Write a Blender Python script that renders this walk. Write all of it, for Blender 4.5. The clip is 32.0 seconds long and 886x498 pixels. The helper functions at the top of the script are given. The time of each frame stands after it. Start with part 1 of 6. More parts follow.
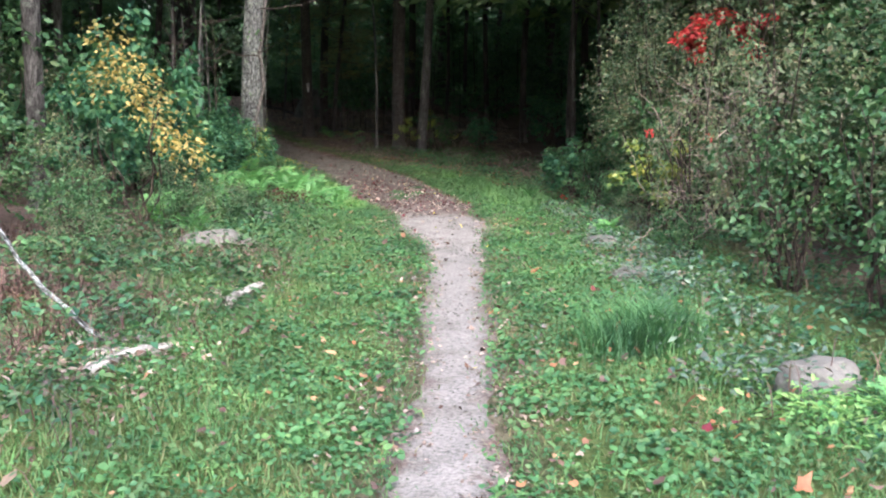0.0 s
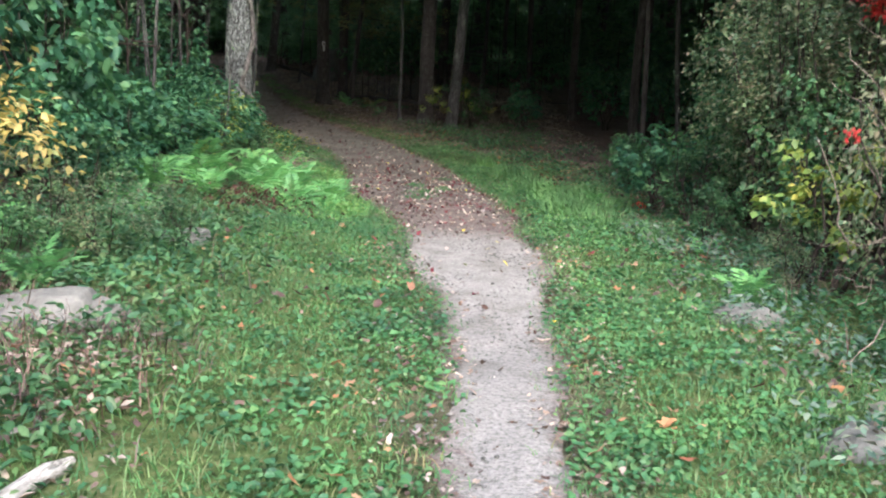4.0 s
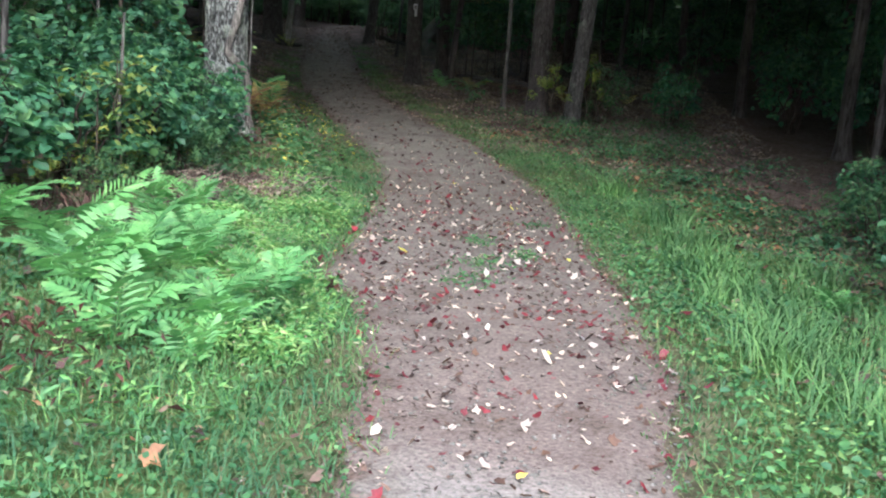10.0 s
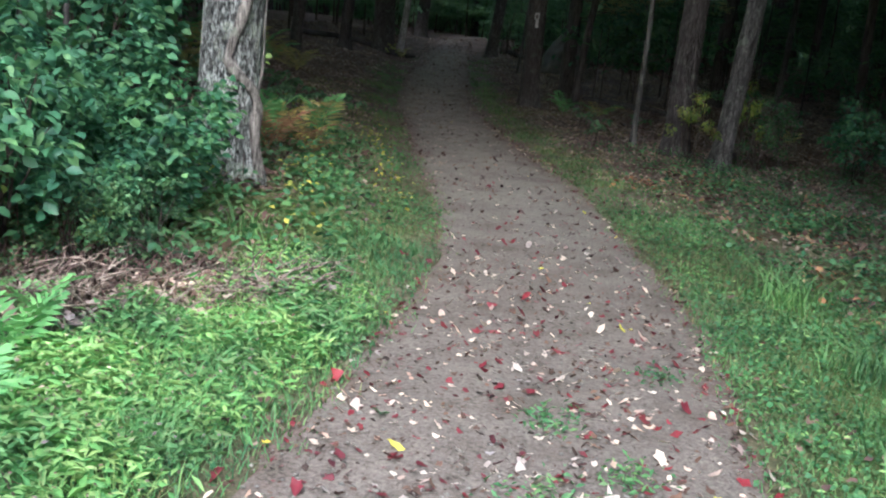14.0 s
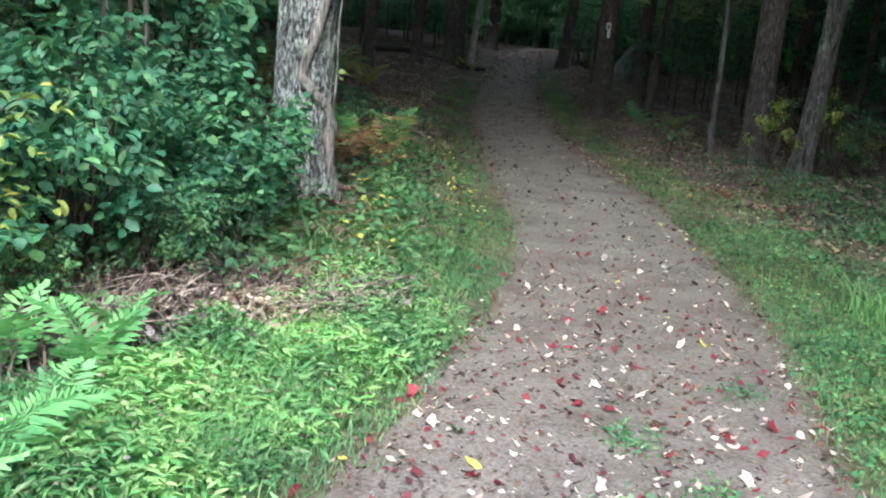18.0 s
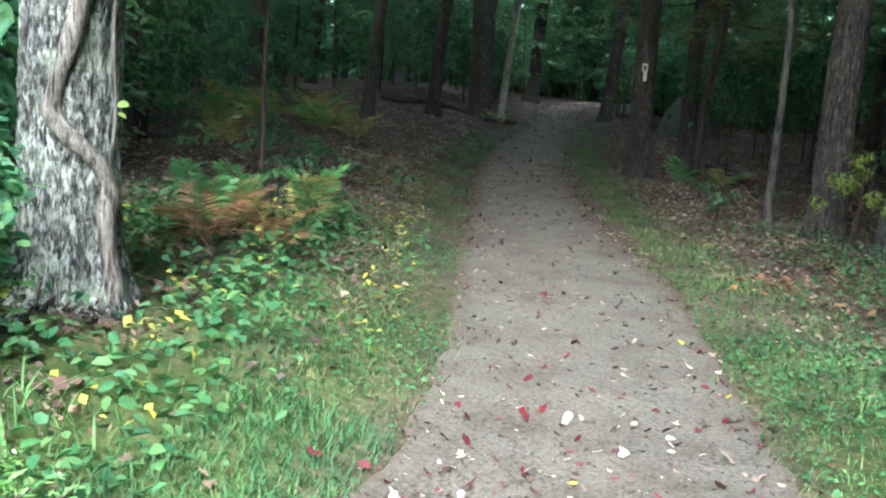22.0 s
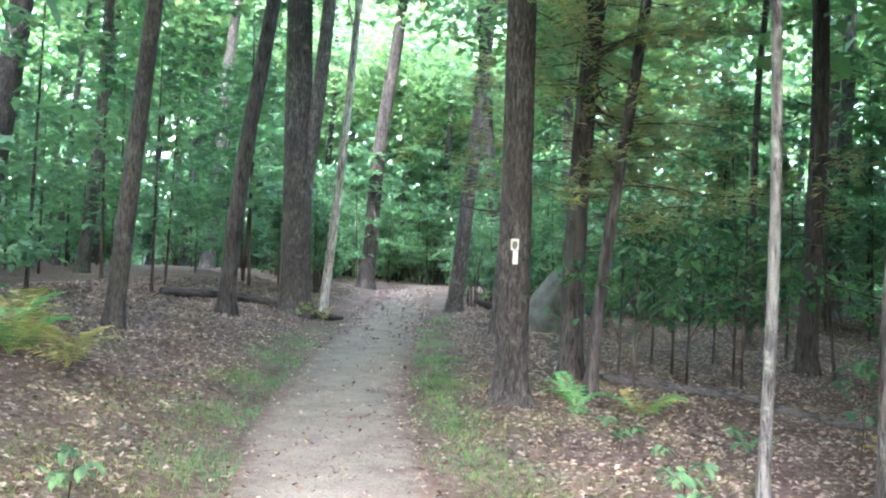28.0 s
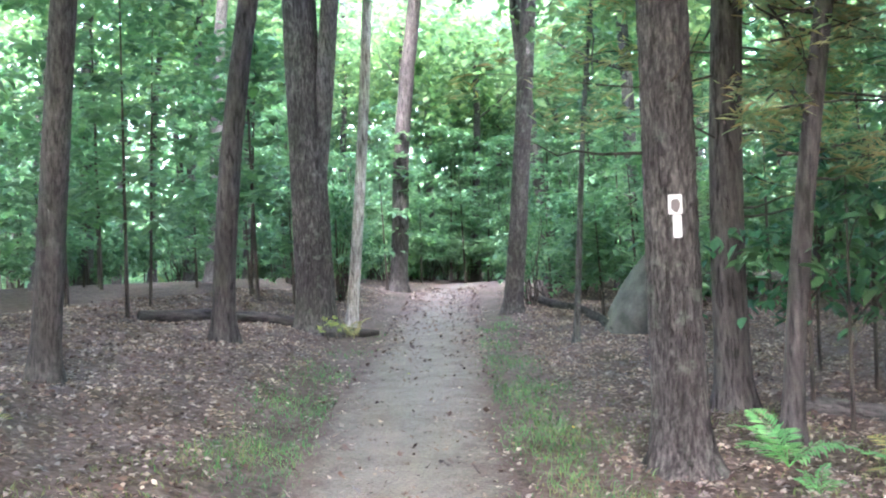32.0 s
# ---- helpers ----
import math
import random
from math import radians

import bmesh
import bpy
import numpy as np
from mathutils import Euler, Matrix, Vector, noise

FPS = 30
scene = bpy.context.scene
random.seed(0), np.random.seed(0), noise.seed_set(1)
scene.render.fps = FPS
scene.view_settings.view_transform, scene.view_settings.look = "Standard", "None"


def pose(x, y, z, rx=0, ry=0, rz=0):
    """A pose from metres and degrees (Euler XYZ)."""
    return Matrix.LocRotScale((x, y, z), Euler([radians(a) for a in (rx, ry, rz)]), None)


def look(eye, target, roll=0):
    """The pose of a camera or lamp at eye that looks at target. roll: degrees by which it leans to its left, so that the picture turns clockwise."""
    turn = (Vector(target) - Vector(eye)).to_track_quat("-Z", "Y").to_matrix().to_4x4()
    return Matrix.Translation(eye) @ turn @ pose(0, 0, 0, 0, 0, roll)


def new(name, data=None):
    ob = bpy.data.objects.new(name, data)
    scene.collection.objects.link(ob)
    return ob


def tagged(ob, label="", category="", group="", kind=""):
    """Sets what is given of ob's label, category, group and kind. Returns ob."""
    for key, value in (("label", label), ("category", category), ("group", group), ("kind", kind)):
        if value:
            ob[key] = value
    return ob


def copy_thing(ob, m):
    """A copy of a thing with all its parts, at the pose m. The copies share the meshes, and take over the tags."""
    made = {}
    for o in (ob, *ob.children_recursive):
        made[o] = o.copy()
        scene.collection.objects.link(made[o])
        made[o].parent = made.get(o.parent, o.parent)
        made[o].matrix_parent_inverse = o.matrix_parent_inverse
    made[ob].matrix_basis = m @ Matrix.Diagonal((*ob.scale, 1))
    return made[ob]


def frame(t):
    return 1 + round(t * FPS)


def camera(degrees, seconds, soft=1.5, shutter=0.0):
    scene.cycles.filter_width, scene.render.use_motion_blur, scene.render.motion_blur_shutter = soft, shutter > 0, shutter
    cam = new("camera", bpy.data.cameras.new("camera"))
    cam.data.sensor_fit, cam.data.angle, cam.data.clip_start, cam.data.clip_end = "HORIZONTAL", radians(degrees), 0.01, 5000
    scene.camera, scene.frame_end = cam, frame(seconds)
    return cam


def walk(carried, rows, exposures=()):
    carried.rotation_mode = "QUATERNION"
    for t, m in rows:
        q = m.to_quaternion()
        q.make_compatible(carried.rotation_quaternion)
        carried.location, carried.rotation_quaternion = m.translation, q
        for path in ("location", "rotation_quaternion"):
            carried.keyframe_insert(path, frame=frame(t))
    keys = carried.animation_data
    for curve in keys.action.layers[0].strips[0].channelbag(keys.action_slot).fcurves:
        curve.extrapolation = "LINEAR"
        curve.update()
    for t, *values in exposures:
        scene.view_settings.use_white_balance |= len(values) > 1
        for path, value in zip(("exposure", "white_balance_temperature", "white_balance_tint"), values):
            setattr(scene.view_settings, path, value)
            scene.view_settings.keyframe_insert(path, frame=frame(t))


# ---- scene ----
# ---------------------------------------------------------------- camera
cam = camera(50.0, 32.0, soft=2.1)
PATH = [
    (0, (-0.000, -0.000, 1.500), (-0.000, 1.973, 1.175), -0.7),
    (0.5, (0.015, 0.524, 1.491), (0.119, 2.486, 1.119), 1.6),
    (1, (-0.000, 1.013, 1.480), (0.113, 2.964, 1.055), 2.9),
    (1.5, (-0.045, 1.583, 1.492), (0.130, 3.516, 1.008), 2.4),
    (2, (-0.073, 2.137, 1.485), (0.101, 4.065, 0.983), 0.9),
    (2.5, (-0.119, 2.715, 1.458), (-0.073, 4.645, 0.937), 0.3),
    (3, (-0.050, 3.267, 1.436), (-0.035, 5.201, 0.925), -1.5),
    (3.5, (-0.049, 3.800, 1.422), (-0.127, 5.749, 0.978), 0.7),
    (4, (-0.059, 4.339, 1.432), (-0.115, 6.299, 1.041), 1.5),
    (4.5, (-0.006, 4.874, 1.437), (-0.174, 6.830, 1.059), 3.1),
    (6.5, (0.108, 6.933, 1.286), (-0.096, 8.901, 1.000), 2.4),
    (7, (0.139, 7.388, 1.284), (-0.167, 9.322, 0.874), 3.7),
    (7.5, (0.141, 7.876, 1.292), (-0.166, 9.803, 0.855), 2.7),
    (8, (0.203, 8.430, 1.290), (-0.078, 10.351, 0.808), -0.1),
    (8.5, (0.138, 8.938, 1.270), (-0.193, 10.857, 0.815), 3.7),
    (9, (0.134, 9.496, 1.237), (-0.158, 11.416, 0.758), 4.3),
    (9.5, (0.111, 10.035, 1.218), (-0.247, 11.944, 0.742), 4.1),
    (10, (0.063, 10.580, 1.215), (-0.258, 12.504, 0.775), 2.9),
    (10.5, (0.019, 11.094, 1.215), (-0.331, 13.018, 0.797), 3.6),
    (11, (-0.039, 11.594, 1.215), (-0.413, 13.517, 0.815), 3.9),
    (11.5, (-0.033, 12.152, 1.191), (-0.409, 14.075, 0.789), 2.8),
    (12, (-0.114, 12.668, 1.162), (-0.518, 14.584, 0.755), 4.7),
    (12.5, (-0.072, 13.143, 1.144), (-0.482, 15.048, 0.697), 4.1),
    (13, (-0.129, 13.592, 1.163), (-0.638, 15.459, 0.657), 8.7),
    (13.5, (-0.215, 13.927, 1.191), (-0.793, 15.793, 0.764), 4.7),
    (15.5, (-0.162, 13.940, 1.230), (-0.780, 15.788, 0.777), 6.7),
    (16, (-0.180, 13.945, 1.230), (-0.810, 15.788, 0.773), 6.9),
    (16.5, (-0.192, 13.945, 1.225), (-0.862, 15.770, 0.756), 7.3),
    (17, (-0.204, 13.932, 1.224), (-0.904, 15.743, 0.744), 7.0),
    (17.5, (-0.208, 13.922, 1.220), (-0.929, 15.724, 0.735), 6.3),
    (18, (-0.242, 13.969, 1.208), (-0.968, 15.786, 0.793), 3.7),
    (18.5, (-0.225, 14.114, 1.164), (-0.911, 15.981, 0.956), 0.3),
    (19, (-0.159, 14.507, 1.139), (-0.764, 16.370, 0.735), 1.8),
    (19.5, (-0.261, 14.938, 1.111), (-0.834, 16.782, 0.590), 3.6),
    (20, (-0.328, 15.329, 1.086), (-0.953, 17.179, 0.654), 2.7),
    (20.5, (-0.389, 15.754, 1.105), (-1.163, 17.550, 0.688), 3.6),
    (21, (-0.436, 16.159, 1.120), (-1.227, 17.948, 0.702), 1.7),
    (21.5, (-0.423, 16.664, 1.098), (-1.208, 18.473, 0.765), 2.1),
    (22, (-0.496, 17.130, 1.067), (-1.359, 18.908, 0.763), 3.2),
    (22.5, (-0.636, 17.640, 1.067), (-1.446, 19.443, 0.763), 4.5),
    (23, (-0.679, 18.106, 1.083), (-1.501, 19.900, 0.758), 5.1),
    (23.5, (-0.816, 18.625, 1.078), (-1.586, 20.453, 0.822), 5.0),
    (24, (-0.897, 19.125, 1.081), (-1.665, 20.951, 0.806), 3.5),
    (24.5, (-1.015, 19.573, 1.073), (-1.791, 21.401, 0.835), 4.6),
    (25, (-1.146, 20.044, 1.095), (-1.923, 21.868, 0.836), 2.2),
    (25.5, (-1.157, 20.502, 1.133), (-1.962, 22.325, 0.963), -2.3),
    (26, (-1.291, 20.829, 1.150), (-2.066, 22.671, 1.241), -3.9),
    (26.5, (-1.453, 21.182, 1.159), (-2.127, 23.061, 1.289), 0.1),
    (28.5, (-2.439, 22.698, 1.316), (-2.970, 24.626, 1.381), 2.5),
    (29, (-2.698, 23.174, 1.319), (-3.126, 25.126, 1.377), 3.2),
    (29.5, (-3.001, 23.673, 1.327), (-3.422, 25.626, 1.402), 1.8),
    (30, (-3.237, 24.150, 1.325), (-3.574, 26.121, 1.353), 2.8),
    (30.5, (-3.500, 24.651, 1.328), (-3.861, 26.618, 1.347), 4.7),
    (31, (-3.700, 25.195, 1.339), (-4.136, 27.146, 1.381), 1.3),
    (31.5, (-3.799, 25.665, 1.346), (-4.348, 27.587, 1.382), -2.2),
    (32, (-3.961, 26.056, 1.335), (-4.591, 27.952, 1.413), -2.4),
]
walk(cam, [(t, look(eye, target, roll)) for t, eye, target, roll in PATH],
     exposures=[(t, s, k, g) for t, s, k, g in ((0.0, 1.95, 5550, 20), (1.0, 1.85, 5550, 18), (3.0, 1.8, 5500, 17), (4.0, 1.92, 5480, 16), (7.0, 1.82, 5350, 15), (9.0, 2.03, 5250, 15), (12.0, 2.42, 5150, 15), (13.0, 2.3, 5150, 15), (16.0, 2.6, 5100, 13), (17.0, 2.52, 5100, 12), (18.0, 2.66, 5100, 11), (19.0, 2.7, 5100, 9), (20.0, 2.7, 5100, 8), (21.0, 3.05, 5050, 6), (23.0, 3.6, 5050, 6), (24.0, 4.1, 5050, 7), (25.0, 4.4, 5050, 7), (26.0, 5.35, 5160, 13), (27.0, 5.6, 5160, 16), (29.0, 5.9, 5180, 23), (32.0, 5.95, 5230, 27))])

# ---------------------------------------------------------------- sky and sun (overcast)
world = bpy.data.worlds.new("overcast_sky")
scene.world = world
world.use_nodes = True
wn = world.node_tree.nodes
wl = world.node_tree.links
wn.clear()
w_out = wn.new("ShaderNodeOutputWorld")
w_bg = wn.new("ShaderNodeBackground")
w_sky = wn.new("ShaderNodeTexSky")
w_sky.sky_type = "NISHITA"
w_sky.sun_disc = False
w_sky.sun_elevation = radians(48)
w_sky.sun_rotation = radians(167)
w_sky.air_density = 1.6
w_sky.dust_density = 7.0
w_sky.ozone_density = 0.6
w_bg.inputs["Strength"].default_value = 0.14
wl.new(w_sky.outputs[0], w_bg.inputs["Color"])
wl.new(w_bg.outputs[0], w_out.inputs["Surface"])

sun_data = bpy.data.lights.new("sun", "SUN")
sun_data.energy = 0.85
sun_data.angle = radians(50)
sun_data.color = (1.0, 0.96, 0.9)
sun = new("sun", sun_data)
sun.matrix_basis = look((7, -31, 49), (0, 0, 0))

# ---------------------------------------------------------------- lie of the land
TRAIL_Z = [(-400, .1), (-10, .02), (0, 0), (8, -.1), (13, -.22), (16, -.32), (19, -.38), (21, -.33), (23, -.28),
           (26, -.22), (29, -.1), (32, .08), (36, .36), (39, .55), (44, .87), (48, 1.16), (51.5, 1.36), (56, 1.42), (62, 1.3), (75, 1.2), (120, 1.2), (400, 2)]
TRAIL_LEFT = [(-60, -.3), (0, -.3), (3.5, -.25), (4.6, -.16), (8.5, -.15), (10.5, -.22), (11.8, -.58), (13, -.64), (14.4, -.82), (15.5, -1.15),
              (16.4, -1.68), (18, -1.8), (20.4, -2.22), (22.3, -2.85), (25, -4.1), (28, -5.45), (30, -6.36), (34.5, -7.95), (38.3, -9.05), (41, -9.9), (48, -12.1), (54, -12.9), (60, -12), (75, -8)]
TRAIL_RIGHT = [(-60, .25), (0, .18), (3.5, .21), (5.4, .29), (8.5, .39), (10.8, .5), (12.2, .6), (13.6, .4), (14.5, .4), (16.5, .2), (18.3, -.15), (20, -.47),
               (21.7, -1.07), (24.4, -2.1), (26.6, -3.2), (29.2, -4.38), (31.6, -5.4), (33.4, -6.0), (36.1, -6.83), (39, -7.8), (41, -8.3), (48.5, -10.6), (54, -11.2), (60, -10.2), (75, -6)]


def lerp(table, y):
    a = np.array(table, float)
    return np.interp(y, a[:, 0], a[:, 1])


TRAIL_LEFT = [(y, x - .05 * (14 < y < 27)) for y, x in TRAIL_LEFT]
TRAIL_RIGHT = [(y, x + .05 * (14 < y < 27)) for y, x in TRAIL_RIGHT]


def mid(y):
    return (lerp(TRAIL_LEFT, y) + lerp(TRAIL_RIGHT, y)) / 2


def land(x, y):
    """Height of the ground."""
    x, y = np.asarray(x, float), np.asarray(y, float)
    d = x - mid(y)
    left, right = np.maximum(-d - 1.0, 0), np.maximum(d - 1.0, 0)
    k = np.interp(y, [-5, 0, 6, 14, 20, 27, 31, 42, 60], [.02, .05, .13, .15, .27, .2, .28, .26, .04])
    kr = np.interp(y, [0, 6, 14, 24, 30, 36, 60], [.01, .02, .05, .0, .03, .06, 0])
    z = lerp(TRAIL_Z, y) + k * 3.2 * np.tanh(left / 3.2) - kr * 4 * np.tanh(right / 4)
    off = np.clip((np.abs(d) - 0.5) / 1.5, 0, 1)
    lump = .02 * np.sin(2.1 * x + 1.3 * y) + .02 * np.sin(1.7 * y - 2.9 * x + 1) + .012 * np.sin(5.3 * x + 4.1 * y + 2)
    return z + off * lump


def gz(x, y):
    return float(land(x, y))


rng = np.random.default_rng(7)

# ---------------------------------------------------------------- materials


def nodes_of(name):
    m = bpy.data.materials.new(name)
    m.use_nodes = True
    nt = m.node_tree
    return m, nt.nodes, nt.links, nt.nodes["Principled BSDF"]


def noise_node(n, l, scale, detail=4.0, rough=0.6, coord=None):
    t = n.new("ShaderNodeTexNoise")
    t.inputs["Scale"].default_value, t.inputs["Detail"].default_value, t.inputs["Roughness"].default_value = scale, detail, rough
    if coord is not None:
        l.new(coord, t.inputs["Vector"])
    return t


def ramp_node(n, l, fac, stops):
    r = n.new("ShaderNodeValToRGB")
    while len(r.color_ramp.elements) < len(stops):
        r.color_ramp.elements.new(0.5)
    for e, (at, c) in zip(r.color_ramp.elements, stops):
        e.position, e.color = at, (*c, 1)
    l.new(fac, r.inputs["Fac"])
    return r


def mix_node(n, l, fac, a, b, how="MIX"):
    m = n.new("ShaderNodeMixRGB")
    m.blend_type = how
    for sock, v in zip(m.inputs, (fac, a, b)):
        if hasattr(v, "is_linked"):
            l.new(v, sock)
        elif isinstance(v, tuple):
            sock.default_value = (*v, 1)
        else:
            sock.default_value = v
    return m.outputs[0]


def leaf_material(name, colours, through_light=0.35, rough=0.5, spec=0.35):
    """Leaf blades: a colour for every leaf out of the given ones, finely mottled, partly see-through to light."""
    m, n, l, p = nodes_of(name)
    geo = n.new("ShaderNodeNewGeometry")
    stops = [(i / max(1, len(colours) - 1), c) for i, c in enumerate(colours)]
    pick = ramp_node(n, l, geo.outputs["Random Per Island"], stops)
    pos = geo.outputs["Position"]
    big = noise_node(n, l, 2.4, 3.0, 0.6, pos)
    fine = noise_node(n, l, 55.0, 2.0, 0.5, pos)
    tone = ramp_node(n, l, big.outputs["Fac"], [(0.32, (0.55, 0.6, 0.65)), (0.68, (1.32, 1.25, 1.05))])
    c = mix_node(n, l, 1.0, pick.outputs[0], tone.outputs[0], "MULTIPLY")
    spot = ramp_node(n, l, fine.outputs["Fac"], [(0.35, (0.75, 0.75, 0.75)), (0.65, (1.1, 1.1, 1.1))])
    c = mix_node(n, l, 0.6, c, spot.outputs[0], "MULTIPLY")
    l.new(c, p.inputs["Base Color"])
    p.inputs["Roughness"].default_value = rough
    p.inputs["Specular IOR Level"].default_value = spec
    t = n.new("ShaderNodeBsdfTranslucent")
    warm = mix_node(n, l, 1.0, c, (1.25, 1.3, 1.0), "MULTIPLY")
    l.new(warm, t.inputs["Color"])
    mx = n.new("ShaderNodeMixShader")
    mx.inputs["Fac"].default_value = through_light
    l.new(p.outputs[0], mx.inputs[1])
    l.new(t.outputs[0], mx.inputs[2])
    l.new(mx.outputs[0], n["Material Output"].inputs["Surface"])
    return m


def bark_material(name, dark, light, moss=0.0, scale=1.0, fissure=.9, blocky=1.0, hard=1.0):
    m, n, l, p = nodes_of(name)
    tc = n.new("ShaderNodeTexCoord")
    mp = n.new("ShaderNodeMapping")
    mp.inputs["Scale"].default_value = (9 * scale, 9 * scale, 1.8 * scale * blocky)
    l.new(tc.outputs["Object"], mp.inputs["Vector"])
    a = noise_node(n, l, 3.0, 8.0, 0.7, mp.outputs[0])
    b = noise_node(n, l, 1.3, 3.0, 0.5, tc.outputs["Object"])
    g = noise_node(n, l, 70.0, 3.0, 0.6, tc.outputs["Object"])
    c = ramp_node(n, l, a.outputs["Fac"], [(0.5 - 0.14 / hard, dark), (0.5 + 0.14 / hard, light)]).outputs[0]
    patch = ramp_node(n, l, b.outputs["Fac"], [(0.35, (0.7, 0.7, 0.7)), (0.7, (1.25, 1.25, 1.22))])
    c = mix_node(n, l, 1.0, c, patch.outputs[0], "MULTIPLY")
    grain = ramp_node(n, l, g.outputs["Fac"], [(0.3, (0.7, 0.7, 0.7)), (0.7, (1.15, 1.15, 1.15))])
    c = mix_node(n, l, 0.7, c, grain.outputs[0], "MULTIPLY")
    mc = n.new("ShaderNodeMapping")
    mc.inputs["Scale"].default_value = (24 * scale, 24 * scale, 4.2 * scale * blocky)
    l.new(tc.outputs["Object"], mc.inputs["Vector"])
    cr = noise_node(n, l, 1.0, 5.0, 0.6, mc.outputs[0])
    crack = ramp_node(n, l, cr.outputs["Fac"], [(0.36, (0.3, 0.29, 0.28)), (0.47, (1, 1, 1))])
    c = mix_node(n, l, fissure, c, crack.outputs[0], "MULTIPLY")
    fu = n.new("ShaderNodeAttribute")
    fu.attribute_name = "furrow"
    c = mix_node(n, l, fu.outputs["Fac"], c, tuple(v * .55 for v in dark))
    if moss:
        ms = noise_node(n, l, 5.0, 5.0, 0.7, tc.outputs["Object"])
        f = ramp_node(n, l, ms.outputs["Fac"], [(0.58 - 0.1 * moss, (0, 0, 0)), (0.66, (moss, moss, moss))])
        c = mix_node(n, l, f.outputs[0], c, (0.36, 0.42, 0.33))
    l.new(c, p.inputs["Base Color"])
    p.inputs["Roughness"].default_value = 0.92
    p.inputs["Specular IOR Level"].default_value = 0.15
    bp = n.new("ShaderNodeBump")
    bp.inputs["Strength"].default_value, bp.inputs["Distance"].default_value = 1.0, 0.035
    both = mix_node(n, l, .6, a.outputs["Fac"], crack.outputs[0])
    l.new(both, bp.inputs["Height"])
    l.new(bp.outputs[0], p.inputs["Normal"])
    return m


def earth_material(name):
    """Open ground: turf by the meadow, brown duff and leaf mould under the trees (attribute 'woods')."""
    m, n, l, p = nodes_of(name)
    geo = n.new("ShaderNodeNewGeometry")
    pos = geo.outputs["Position"]
    at = n.new("ShaderNodeAttribute")
    at.attribute_name = "woods"
    a, b, c3 = noise_node(n, l, 1.1, 5, .6, pos), noise_node(n, l, 14, 6, .7, pos), noise_node(n, l, 60, 4, .7, pos)
    turf = ramp_node(n, l, b.outputs["Fac"], [(.3, (.04, .06, .02)), (.5, (.075, .115, .035)), (.72, (.17, .16, .08))]).outputs[0]
    duff = ramp_node(n, l, b.outputs["Fac"], [(.28, (.045, .033, .027)), (.5, (.115, .087, .073)), (.75, (.24, .19, .165))]).outputs[0]
    edge = n.new("ShaderNodeMath")
    edge.operation = "MULTIPLY_ADD"
    l.new(a.outputs["Fac"], edge.inputs[0])
    edge.inputs[1].default_value = 0.7
    edge.inputs[2].default_value = -0.35
    add = n.new("ShaderNodeMath")
    add.operation = "ADD"
    add.use_clamp = True
    l.new(edge.outputs[0], add.inputs[0])
    l.new(at.outputs["Fac"], add.inputs[1])
    col = mix_node(n, l, add.outputs[0], turf, duff)
    tone = ramp_node(n, l, a.outputs["Fac"], [(.3, (.75, .75, .75)), (.7, (1.2, 1.2, 1.2))])
    col = mix_node(n, l, 1.0, col, tone.outputs[0], "MULTIPLY")
    l.new(col, p.inputs["Base Color"])
    p.inputs["Roughness"].default_value = .95
    p.inputs["Specular IOR Level"].default_value = .1
    bp = n.new("ShaderNodeBump")
    bp.inputs["Strength"].default_value, bp.inputs["Distance"].default_value = .8, .03
    l.new(c3.outputs["Fac"], bp.inputs["Height"])
    l.new(bp.outputs[0], p.inputs["Normal"])
    return m


